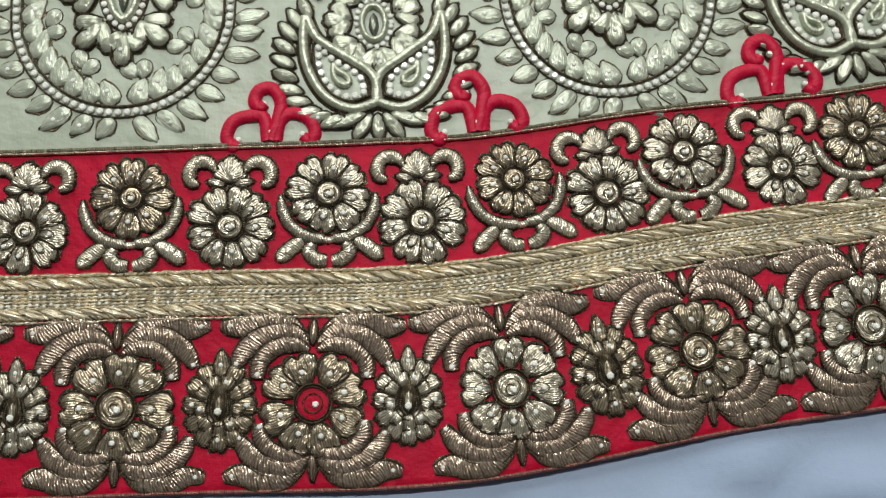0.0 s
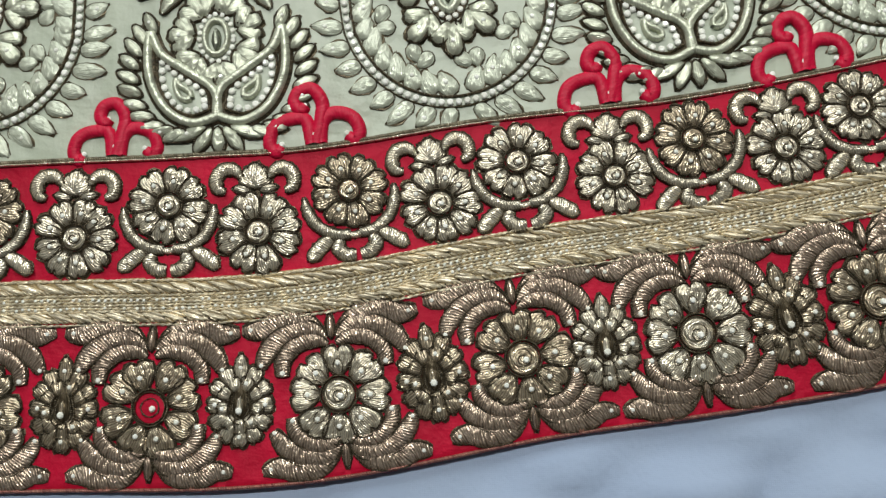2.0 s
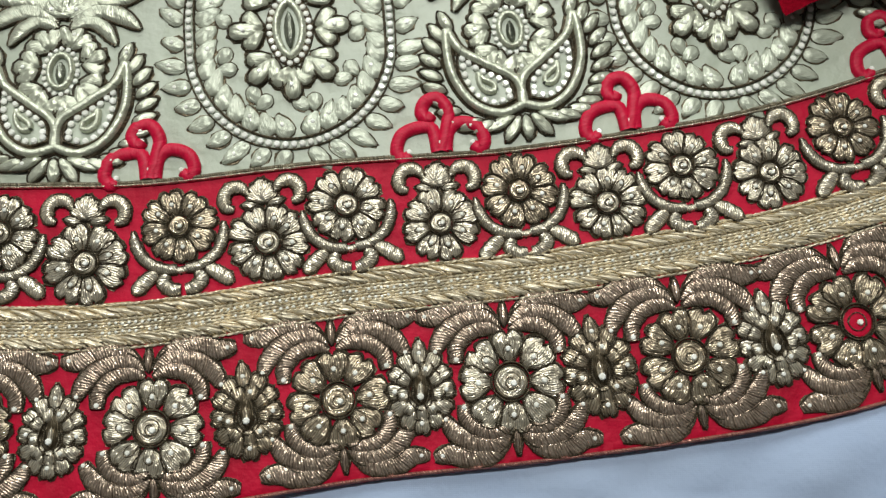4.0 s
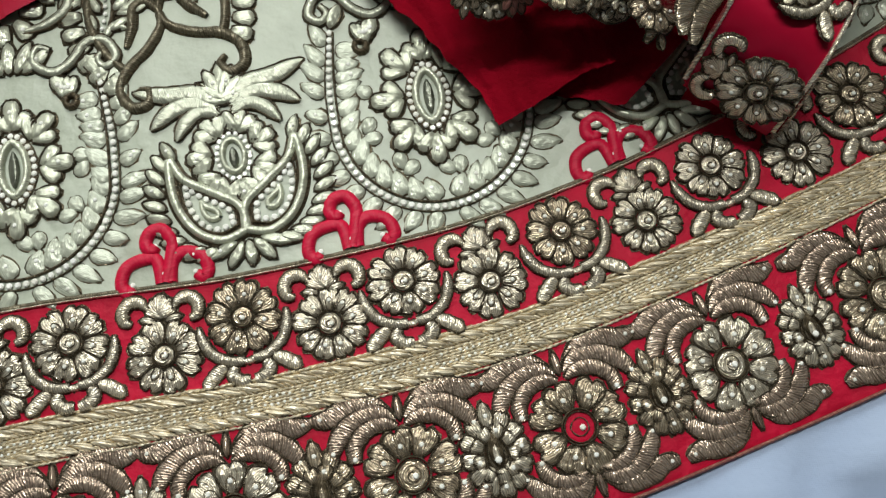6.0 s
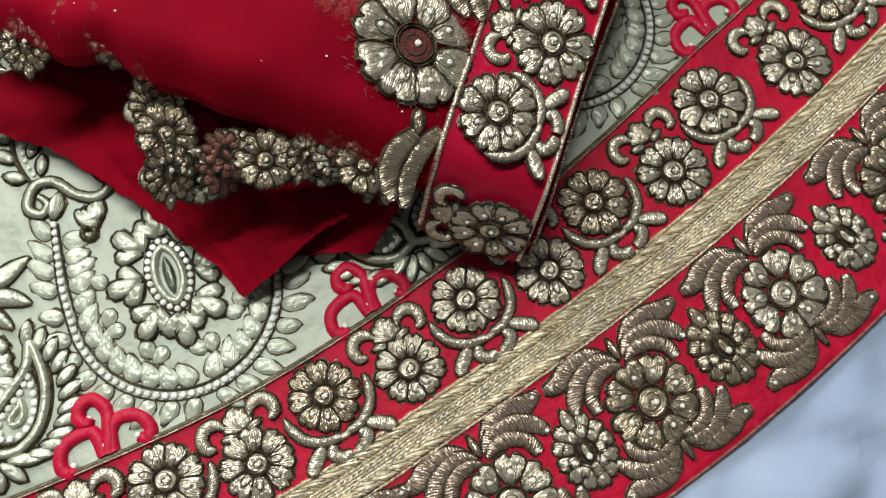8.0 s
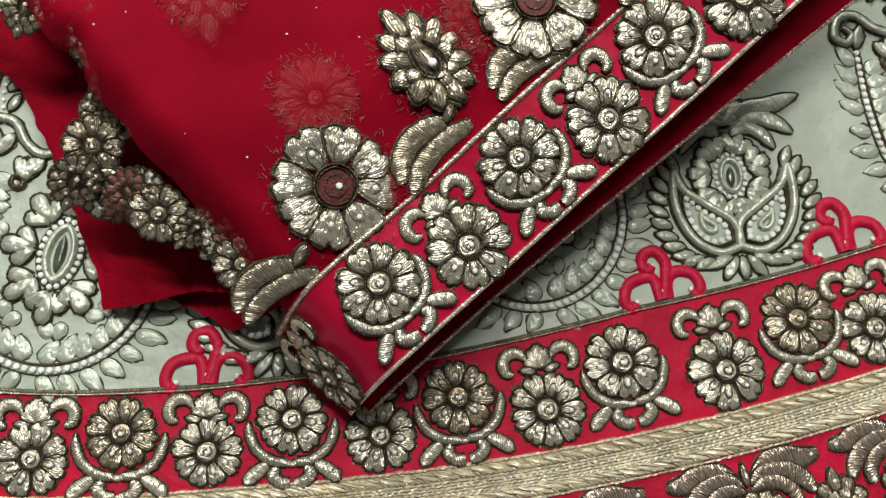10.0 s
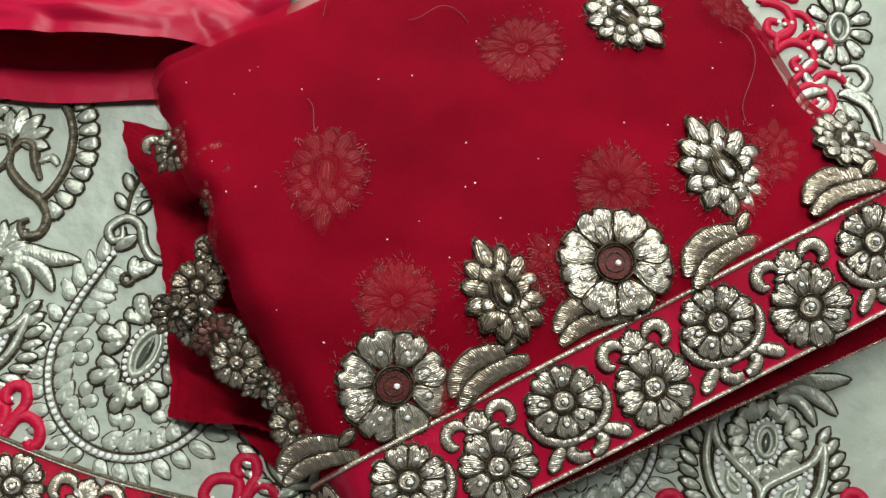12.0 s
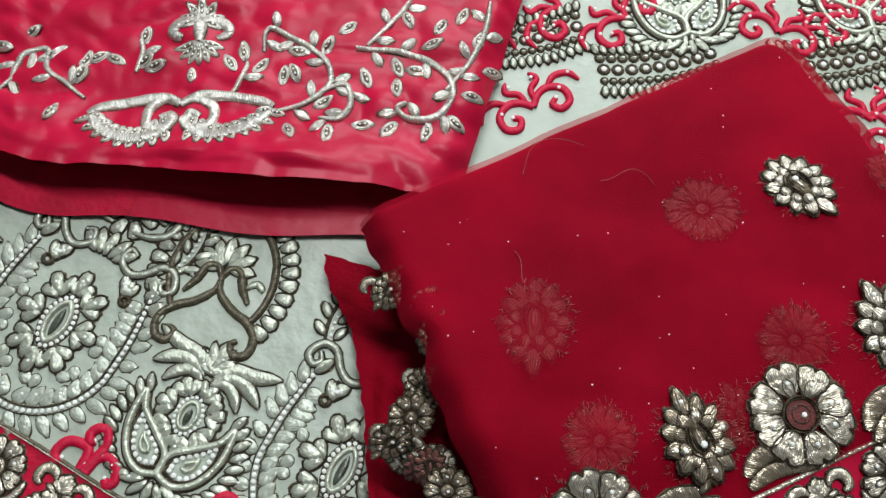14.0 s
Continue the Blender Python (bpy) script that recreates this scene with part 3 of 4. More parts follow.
def bud_figure(mat, seed, pointed=False):
    """A pointed bud of overlapping petals round a drop of dark wire."""
    rnd = random.Random(seed)
    M = Motif("bud_motif", threads(("petals", mat)))
    for ring, (n, k) in enumerate(((12, 1.0), (9, 0.70))):
        for i in range(n):
            a = 2 * math.pi * (i + 0.5 * ring) / n + math.pi / 2
            rx, ry = 0.0138 * k, 0.0172 * k
            top = math.sin(a) > 0.95
            x, y = math.cos(a) * rx * 0.48, math.sin(a) * ry * 0.48
            petal(M, x, y, math.atan2(math.sin(a) * ry, math.cos(a) * rx) * 0.999, math.hypot(math.cos(a) * rx, math.sin(a) * ry) * (0.78 if top else 0.56),
                  0.0068 * (0.8 + 0.2 * k), 0.0017 + 0.0006 * ring + rnd.uniform(-0.0002, 0.0002),
                  stone=0.0010 if (i + ring) % 3 == 0 else 0, round_end=not top and not pointed, cleft=0.0 if top or pointed else 0.08, skew=0.85)
    both(M, mm((0, 9.5), (-2.8, 2), (-3.2, -3.5), (0, -6.5), (3.2, -3.5), (2.8, 2), (0, 9.5)), 0.0016, 0.0014, main="outline")
    both(M, mm((0, 11.5), (-4.4, 3), (-4.8, -4.2), (0, -8.2), (4.8, -4.2), (4.4, 3), (0, 11.5)), 0.0010, 0.0022, main="outline")
    pad(M["outline"], 0, -0.0065, math.pi / 2, 0.0160, 0.0064, 0.0016, 0.0008)
    pad(M["petals"], 0, -0.0050, math.pi / 2, 0.0090, 0.0034, 0.0022, 0.0010)
    bead(M["stones"], 0, -0.0025, 0.0031, 0.0015)
    return M


def great_flower(mat, seed, hollow=None):
    return rosette("great_flower_motif", 0.0222, 8, mat, seed, 0.37, 1.04, hollow, 0.26, 0.17)


def fleur_figure():
    """Three thick loops of crimson cord."""
    M = Motif("fleur_motif", (("loops", REDTHREAD, ""), ("stones", STONE, "clear rhinestones")))
    stroke(M["loops"], mm((-2, 1), (-3, 12), (-9.5, 13.5), (-17, 11), (-20, 4), (-17.5, -0.5), (-14.5, 1.5)), 0.0061, 0.0022, 0.0004, 5, (0.95, 0.8), 6)
    stroke(M["loops"], mm((2, 1), (4, 10), (9.5, 13.5), (17, 10.5), (19.5, 4), (17, 0), (14, 2.5)), 0.0061, 0.0022, 0.0004, 5, (0.95, 0.8), 6)
    stroke(M["loops"], mm((0, 1), (3.6, 12), (5, 19), (1.5, 25.5), (-4.5, 25), (-7, 20), (-4.5, 16.8), (-2.2, 18.5)), 0.0062, 0.0024, 0.0005, 5, (0.95, 0.8), 6)
    for x, y in ((-2.6, 18.2), (-14.5, 2.4), (14, 3.2), (0, 5)):
        bead(M["stones"], x * 0.001, y * 0.001, 0.0018, 0.0013)
    return M


def teardrop(s, k=1.0, cx=-15, cy=31):
    raw = ((0.5, 20), (-11, 17), (-23, 24), (-30.5, 40), (-30, 60), (-25, 50), (-13, 41), (-1.5, 32), (0.5, 20))
    return mm(*[(s * -(cx + (a - cx) * k), cy + (b - cy) * k) for a, b in raw])


def paisley_figure():
    """Two paisleys back to back on a lotus foot, a flower between them and a plume above."""
    M = Motif("paisley_motif", threads(("petals", SILVER)) + (("crystal", DARKSTONE, "dark crystal"),), "leaf")
    for k in range(5):
        petal(M, (k - 2) * 0.0025, 0.015, -math.pi / 2 + (k - 2) * 0.62, 0.0125 + 0.002 * abs(k - 2), 0.0065, 0.0024, stone=0.001 if k in (0, 4) else 0)
    for s in (-1, 1):
        drop = teardrop(s)
        stroke(M["outline"], drop, 0.0068, 0.0012, 0.0001, 5, (1, 1))
        stroke(M["petals"], drop, 0.0042, 0.0028, 0.0003, 5, (1, 1))
        stroke(M["outline"], teardrop(s, 0.74), 0.0012, 0.0014, 0.0002, 5, (1, 1))
        chain(M["stones"], teardrop(s, 0.60), 0.00165, 0.0040)
        stroke(M["petals"], teardrop(s, 0.22), 0.0028, 0.0022, 0.0003, 5, (1, 1))
        for k in range(11):
            ang = radians(-88 + 138 * k / 10)
            x, y = s * (0.0135 + 0.0215 * math.cos(ang)), 0.0395 + 0.0255 * math.sin(ang)
            out = ang * 0.62 + math.pi / 2 * 0.38
            petal(M, x, y, out if s > 0 else math.pi - out, 0.0120, 0.0060, 0.0023, stone=0.0009 if k % 3 == 1 else 0)
        # plume
        both(M, mm((s * 2, 82), (s * 12, 91), (s * 26, 93), (s * 42, 98)), 0.0092, 0.0020, taper=(0.3, 0.06))
        both(M, mm((s * 3, 80), (s * 14, 86.5), (s * 25, 84.5), (s * 36, 77)), 0.0088, 0.0020, taper=(0.3, 0.10))
        both(M, mm((s * 3, 78), (s * 11, 81.5), (s * 19, 77.5), (s * 25, 69)), 0.0072, 0.0020, taper=(0.3, 0.15))
    for k in range(7):
        a = math.pi / 2 + (k - 3) * 0.42
        petal(M, (k - 3) * 0.0012, 0.084, a, 0.021 - 0.0012 * abs(k - 3), 0.0078, 0.0024, stone=0.001 if k % 2 == 0 else 0)
    # flower between the paisleys
    for k in range(7):
        a = 2 * math.pi * k / 7 + 0.35
        x, y = 0.0108 * math.cos(a), 0.0565 + 0.0128 * math.sin(a)
        for q in (-0.85, 0.85, 0.0):
            petal(M, x, y, a + q, 0.0112, 0.0080, 0.0021, round_end=True, stone=0.001 if q == 0 and k % 2 else 0)
    oval = [(0.0052 * math.cos(t), 0.0565 + 0.0082 * math.sin(t)) for t in [2 * math.pi * k / 16 for k in range(17)]]
    stroke(M["petals"], oval, 0.0028, 0.0024, 0.0003, 0, (1, 1))
    chain(M["stones"], [(p[0] * 1.5, 0.0565 + (p[1] - 0.0565) * 1.4) for p in oval], 0.0012, 0.0031, step=1)
    pad(M["crystal"], 0, 0.050, math.pi / 2, 0.011, 0.0046, 0.0018, 0.0008)
    return M


def ring_figure():
    """A large oval wreath with a lyre of dark cord and a small flower inside."""
    M = Motif("wreath_motif", threads(("petals", SILVER), ("cord", OLIVE, "olive cord lines")))
    loop = [(0.033 * math.sin(t), 0.006 - 0.040 * math.cos(t)) for t in [math.radians(48 + 264 * k / 34) for k in range(35)]]
    stroke(M["outline"], loop, 0.0058, 0.0014, 0.0001, 0, (0.8, 0.8), jag=0.0006)
    stroke(M["cord"], loop, 0.0044, 0.0026, 0.0003, 0, (0.8, 0.8))
    for k in range(26):
        a = math.radians(52 + 256 * k / 25)
        petal(M, 0.0366 * math.sin(a), 0.006 - 0.0436 * math.cos(a), math.atan2(-math.cos(a), math.sin(a)), 0.0110, 0.0086, 0.0019, round_end=True, stone=0.0010 if k % 3 == 0 else 0)
    for s in (-1, 1):
        for pts in (((0, 4), (s * 2, -5), (s * 12, -14), (s * 24, -20), (s * 31, -29), (s * 29, -39), (s * 21, -41), (s * 18, -35), (s * 22, -32)), ((0, 4), (s * 4, 11), (s * 11, 10), (s * 15, 0), (s * 21, -9))):
            stroke(M["outline"], mm(*pts), 0.0062, 0.0014, 0.0001, 4, (0.6, 0.5), jag=0.0006)
            stroke(M["cord"], mm(*pts), 0.0048, 0.0027, 0.0003, 4, (0.6, 0.5))
    for k in range(7):
        a = math.pi / 2 + (k - 3) * 0.55
        petal(M, 0, 0.012, a, 0.020, 0.0088, 0.0020, stone=0.001 if k % 2 else 0)
    for s in (-1, 1):
        both(M, mm((s * 17, 1), (s * 23, 5), (s * 28, 1)), 0.0042, 0.0018, taper=(0.2, 0.5))
    return M


def u_line(k=1.0, top=97.0, inset=0.0):
    pts = []
    for i in range(25):
        t = math.pi * i / 24
        pts.append((-(47 - inset) * math.cos(t), 50 - (48 - inset) * math.sin(t)))
    left, right = [(-43 + inset * 0.6, top), (-45.5 + inset * 0.8, 80), (-47 + inset, 65)], [(47 - inset, 65), (45.5 - inset * 0.8, 80), (43 - inset * 0.6, top)]
    return mm(*(left + pts[1:-1] + right))


def arch_figure():
    """A deep bowl of stones fringed with pale leaves, with a pointed medallion inside and scrolls above."""
    M = Motif("arch_motif", threads(("petals", SILVER), ("leaves", PALE, "pale cream satin leaves")) + (("crystal", DARKSTONE, "dark crystal"),))
    rnd = random.Random(5)
    line = u_line()
    chain(M["stones"], line, 0.0016, 0.0039, step=2)
    stroke(M["outline"], u_line(inset=2.6), 0.0013, 0.0015, 0.0001, 2, (1, 1))
    stroke(M["outline"], u_line(inset=-2.2), 0.0009, 0.0011, 0.0001, 2, (1, 1))
    dense = smooth_line(line, 4)
    gap, run = 0.0092, 0.0
    for p, q in zip(dense, dense[1:]):
        d = math.hypot(q[0] - p[0], q[1] - p[1])
        run += d
        if run > gap:
            run -= gap
            out = math.atan2(p[1] - 0.062, p[0])
            bend = 0.6 if p[0] > 0 else -0.6
            nx, ny = math.cos(out), math.sin(out)
            petal(M, p[0] + nx * 0.0026, p[1] + ny * 0.0026, out + bend, 0.0135 * rnd.uniform(0.8, 1.15), 0.0074, 0.0012, "leaves", 0.0006, skew=0.7, stone=0.0010 if rnd.random() < 0.45 else 0)
            petal(M, p[0] - nx * 0.0034, p[1] - ny * 0.0034, out + math.pi - bend * 0.8, 0.0125 * rnd.uniform(0.9, 1.15), 0.0088, 0.0012, "leaves", 0.0006, skew=0.65, stone=0.0011 if rnd.random() < 0.5 else 0)
    for k in range(11):
        a = -math.pi * 1.08 + math.pi * 1.16 * k / 10
        x, y = 0.0285 * math.cos(a), 0.054 + 0.0300 * math.sin(a)
        petal(M, x, y, a + (0.9 if k % 2 else -0.5), 0.0088, 0.0070, 0.0011, "leaves", 0.0006, skew=0.8)
    cy = 0.058
    for k in range(8):
        a = 2 * math.pi * k / 8 + math.pi / 2
        x, y = 0.0128 * math.cos(a), cy + 0.0195 * math.sin(a)
        out = math.atan2(math.sin(a) * 1.2, math.cos(a))
        for q in (-0.85, 0.85, 0.0):
            petal(M, x, y, out + q, 0.0155 if q == 0 else 0.0118, 0.0090 if q == 0 else 0.0078, 0.0024 if q else 0.0028, stone=0.0011 if q == 0 else 0, round_end=True)
    oval = [(0.0062 * math.cos(t), cy + 0.0135 * math.sin(t) * (1 - 0.15 * abs(math.cos(t)))) for t in [2 * math.pi * k / 20 for k in range(21)]]
    stroke(M["petals"], oval, 0.0036, 0.0026, 0.0003, 0, (1, 1))
    stroke(M["outline"], [(p[0] * 1.5, cy + (p[1] - cy) * 1.26) for p in oval], 0.0042, 0.0007, 0.0002, 0, (1, 1))
    chain(M["stones"], [(p[0] * 1.52, cy + (p[1] - cy) * 1.27) for p in oval], 0.00145, 0.0036, step=1)
    pad(M["crystal"], 0, cy - 0.010, math.pi / 2, 0.019, 0.0052, 0.0018, 0.0008)
    # scrolls above the bowl
    for s in (-1, 1):
        both(M, mm((s * 46, 112), (s * 43, 107), (s * 47, 103), (s * 52, 108), (s * 47, 117), (s * 38, 117), (s * 30, 108), (s * 21, 104), (s * 12, 110), (s * 14, 118), (s * 20, 116)), 0.0048, 0.0026, taper=(0.5, 0.5))
        for k in range(4):
            petal(M, s * (0.020 + 0.004 * k), 0.103 - 0.0008 * k, -math.pi / 2 + s * (0.5 - 0.35 * k), 0.0125, 0.0075, 0.0024, stone=0.0013)
        ring = [(s * 0.029 + 0.003 * math.cos(t), 0.088 + 0.003 * math.sin(t)) for t in [2 * math.pi * k / 10 for k in range(11)]]
        stroke(M["outline"], ring, 0.0035, 0.0026, 0.0002, 0, (1, 1))
        petal(M, s * 0.043, 0.099, math.pi / 2 + s * 0.5, 0.014, 0.007, 0.0022)
    for k in range(5):
        petal(M, (k - 2) * 0.003, 0.106, math.pi / 2 + (k - 2) * -0.45, 0.018, 0.008, 0.0024, stone=0.001)
    for k in range(7):
        a = 2 * math.pi * k / 7
        petal(M, 0.006 * math.cos(a), 0.139 + 0.006 * math.sin(a), a, 0.0125, 0.0092, 0.0021, round_end=True, stone=0.0012)
    for s in (-1, 1):
        both(M, mm((s * 8, 128), (s * 20, 130), (s * 30, 138), (s * 30, 150), (s * 20, 152), (s * 18, 144), (s * 24, 142)), 0.0052, 0.0026, taper=(0.5, 0.5))
        stem = mm((s * 47, 117), (s * 52, 132), (s * 51, 148), (s * 44, 163), (s * 32, 172))
        stroke(M["outline"], stem, 0.0026, 0.0018, 0.0001, 4, (0.8, 0.3))
        run = 0.0
        ln = smooth_line(stem, 5)
        chain(M["stones"], [(p[0] - s * 0.004, p[1] - 0.001) for p in stem], 0.0011, 0.0040)
        for p, q in zip(ln, ln[1:]):
            run += math.hypot(q[0] - p[0], q[1] - p[1])
            if run > 0.0078:
                run = 0.0
                t = math.atan2(q[1] - p[1], q[0] - p[0])
                petal(M, p[0], p[1], t - s * 0.75, 0.0115, 0.0062, 0.0023)
                petal(M, p[0] - s * 0.006, p[1], t + s * 0.65, 0.0105, 0.0056, 0.0022)
    return M


# ---- skirt: figures on the borders ----
UPPER = (-0.191, -0.1084, -0.0256, 0.0543, 0.1290, 0.2065, 0.2800, 0.3540, 0.4280, 0.5010, 0.5750, 0.6560, 0.7300, 0.8050)
LOWER = (-0.1523, -0.0675, 0.0136, 0.0940, 0.1712, 0.2460, 0.3195, 0.3945, 0.4700, 0.5435, 0.6240, 0.6930, 0.7680)
GREAT = (-0.196, -0.1150, -0.0350, 0.0465, 0.1260, 0.2005, 0.2780, 0.3520, 0.4225, 0.4970, 0.5735, 0.6530, 0.7260, 0.8000)
BUDS = (-0.1560, -0.0730, 0.0040, 0.0870, 0.1615, 0.2390, 0.3145, 0.3890, 0.4610, 0.5370, 0.6130, 0.6900, 0.7640)
upper_flowers = [rosette("flower_motif", 0.0170, 8, GOLD, 3, 0.34), rosette("flower_motif", 0.0168, 8, ANTIQUE, 8, 0.32)]
lower_flowers = [rosette("flower_motif", 0.0172, 8, GOLD, 12, 0.33), rosette("flower_motif", 0.0170, 9, GOLD, 17, 0.35)]
crown, arc = crown_figure(GOLD), arc_figure(GOLD)
wings, buds = wing_figure(BRONZE), [bud_figure(GOLD, 2), bud_figure(ANTIQUE, 6)]
greats = [great_flower(GOLD, 21), great_flower(ANTIQUE, 25), great_flower(ANTIQUE, 27, RED)]
rnd = random.Random(11)


def on_border(M, x, d, turn=0.0, scale=1.0, lift=0.0):
    px, py = off(x, d)
    return M.place(skirt, seat(px, py, slope(x) + turn, scale, lift, skirt_height))


for i, x in enumerate(UPPER):
    x = foot(x, 0.030)
    w = top_edge(x) / 0.053
    on_border(upper_flowers[i % 2], x, 0.0315 * w, rnd.uniform(-0.3, 0.3), rnd.uniform(0.98, 1.06) * (0.5 + 0.5 * w), 0.0003)
    on_border(arc, x, 0.0315 * w, rnd.uniform(-0.04, 0.04))
for i, x in enumerate(LOWER):
    x = foot(x, 0.018)
    w = top_edge(x) / 0.053
    on_border(lower_flowers[i % 2], x, 0.0183 * (0.3 + 0.7 * w), rnd.uniform(-0.3, 0.3), rnd.uniform(0.98, 1.06) * (0.5 + 0.5 * w), 0.0003)
    on_border(crown, x, 0.0388 * w, rnd.uniform(-0.05, 0.05))
for i, x in enumerate(GREAT):
    x = foot(x, -0.056)
    mid = (hem(x) - 0.0205) / 2
    on_border(greats[(0, 1, 2, 0, 1)[i % 5]], x, mid, rnd.uniform(-0.3, 0.3), rnd.uniform(0.94, 1.02), 0.0004)
    on_border(wings, x, mid + 0.0278, rnd.uniform(-0.03, 0.03), 0.98)
    on_border(wings, x, mid - 0.0240, math.pi + rnd.uniform(-0.03, 0.03), 0.93)
for i, x in enumerate(BUDS):
    x = foot(x, -0.056)
    on_border(buds[i % 2], x, (hem(x) - 0.0205) / 2, rnd.uniform(-0.06, 0.06), rnd.uniform(0.98, 1.10))

# ---- skirt: figures on the panels ----
fleur, paisley, wreath, arch = fleur_figure(), paisley_figure(), ring_figure(), arch_figure()


def on_panel(M, x, y, ang, scale=1.0):
    a = radians(ang)
    c, s = math.cos(a) * scale, math.sin(a) * scale
    return M.place(skirt, Matrix.Translation((x, y, 0)) @ Matrix.Rotation(a, 4, "Z") @ Matrix.Scale(scale, 4),
                   lambda u, v: panel_height(x + c * u - s * v, y + s * u + c * v) / scale)


for x in (-0.0490, 0.0405, 0.1725, 0.2590, 0.386, 0.462, 0.589, 0.674):
    x = foot(x, top_edge(x))
    px, py = off(x, top_edge(x) + 0.0005)
    on_panel(fleur, px, py, math.degrees(slope(x)) * 0.9 + rnd.uniform(-3, 3), rnd.uniform(0.95, 1.05))
for x, y, a in ((-0.003, 0.1945, 0), (0.2130, 0.2125, 8), (0.4170, 0.2580, 14), (0.6270, 0.3630, 19), (-0.215, 0.203, -3), (0.349, 0.646, 42), (0.455, 0.720, 42)):
    on_panel(paisley, x, y, a)
for x, y, a in ((-0.1133, 0.2130, -1), (0.1060, 0.2130, 4), (0.3035, 0.2335, 4), (0.5320, 0.3240, 22), (0.745, 0.435, 28)):
    on_panel(arch, x, y, a)
# bead bands and crimson scrolls of the yoke
def bead_band():
    M = Motif("bead_band", (("petals", SILVER, ""), ("outline", DARK, ""), ("stones", STONE, "")), "leaf")
    for row, (dv, r) in enumerate(((0, 2.4), (9, 3.6), (18, 3.0))):
        n = int(84 / (r * 2.35))
        for k in range(n):
            u = -42 + 84 * (k + 0.5) / n
            x, y = u * 0.001, (dv + 6 - 9 * math.cos(u / 42 * 1.2)) * 0.001
            ring = [(x + r * 0.00078 * math.cos(t), y + r * 0.00078 * math.sin(t)) for t in [2 * math.pi * q / 9 for q in range(10)]]
            stroke(M["outline"], ring, r * 0.0011, 0.0012, 0.0001, 0, (1, 1), 4)
            if row == 1:
                bead(M["stones"], x, y, 0.0006, r * 0.0006)
            else:
                pad(M["petals"], x - r * 0.0007, y, 0.0, r * 0.0014, r * 0.0013, 0.0022, 0.0003, 4, 4, 0.4)
    for k in range(15):
        u = -42 + 84 * (k + 0.5) / 15
        petal(M, u * 0.001, (26.5 - 9 * math.cos(u / 42 * 1.2)) * 0.001, math.pi / 2 - u * 0.006, 0.0085, 0.0052, 0.0022)
        petal(M, u * 0.001, (2 - 9 * math.cos(u / 42 * 1.2)) * 0.001, -math.pi / 2 + u * 0.006, 0.0085, 0.0052, 0.0022)
    return M


def scroll_figure():
    """A branching crimson scroll with stones."""
    M = Motif("scroll_motif", (("loops", REDTHREAD, ""), ("stones", STONE, "clear rhinestones")))
    for s in (-1, 1):
        stroke(M["loops"], mm((0, 0), (s * 6, 6), (s * 14, 8), (s * 22, 3), (s * 22, -6), (s * 15, -9), (s * 11, -4), (s * 15, -1)), 0.0050, 0.0020, 0.0004, 5, (0.9, 0.7), 6)
        stroke(M["loops"], mm((s * 14, 8), (s * 21, 13), (s * 30, 11), (s * 34, 3)), 0.0044, 0.0020, 0.0004, 5, (0.6, 0.3), 6)
        stroke(M["loops"], mm((s * 3, 2), (s * 4, 11), (s * 11, 16), (s * 8, 22)), 0.0042, 0.0020, 0.0004, 5, (0.6, 0.4), 6)
        for x, y in ((15, -1), (20, 4), (30, 11), (8, 18)):
            bead(M["stones"], s * x * 0.001, y * 0.001, 0.0020, 0.0012)
    return M


def medallion_figure():
    """A pointed medallion over a pair of spirals and a fan of feathers."""
    M = Motif("medallion_motif", threads(("petals", SILVER)) + (("crystal", DARKSTONE, "dark crystal"),))
    for k in range(11):
        a = 2 * math.pi * k / 11 + math.pi / 2
        petal(M, 0.0080 * math.cos(a), 0.0115 * math.sin(a), math.atan2(math.sin(a) * 1.2, math.cos(a)), 0.0125, 0.0082, 0.0019, round_end=True, cleft=0.1, stone=0.0011 if k % 2 else 0)
    drop = [(0.0055 * math.cos(t), 0.0088 * math.sin(t)) for t in [2 * math.pi * k / 18 for k in range(19)]]
    stroke(M["petals"], drop, 0.0030, 0.0022, 0.0008, 0, (1, 1))
    pad(M["crystal"], 0, -0.0065, math.pi / 2, 0.0130, 0.0060, 0.0022, 0.0010)
    for s in (-1, 1):
        both(M, mm((s * 3, -26), (s * 13, -24), (s * 19, -31), (s * 14, -39), (s * 7, -36), (s * 9, -31)), 0.0052, 0.0022, taper=(0.4, 0.5))
        for k in range(4):
            both(M, mm((s * 2, -44 + k), (s * (11 + 3 * k), -40 - 3 * k), (s * (22 + 2 * k), -44 - 8 * k)), 0.0050, 0.0020, taper=(0.3, 0.3))
    for k in range(5):
        petal(M, (k - 2) * 0.002, -0.047, -math.pi / 2 + (k - 2) * 0.4, 0.017, 0.0076, 0.0019, stone=0.001)
    return M


yoke, scroll = bead_band(), scroll_figure()
medallion = medallion_figure()
for x, y, a in ((0.545, 0.659, 21), (0.640, 0.590, 30)):
    on_panel(medallion, x, y, a)
for x, y, a in ((0.247, 0.592, 42), (0.335, 0.622, 42), (0.436, 0.690, 42), (0.505, 0.712, 20)):
    on_panel(yoke, x, y, a)
for x, y, a in ((0.274, 0.555, 60), (0.250, 0.632, 100), (0.293, 0.648, 80), (0.388, 0.695, 10), (0.428, 0.735, 60), (0.470, 0.668, 40), (0.497, 0.650, -20), (0.518, 0.622, 30), (0.540, 0.600, 40), (0.215, 0.560, 40)):
    on_panel(scroll, x, y, a, 1.1)
for x, y, a in ((0.172, 0.343, 19), (-0.02, 0.332, 2)):
    on_panel(wreath, x, y, a)

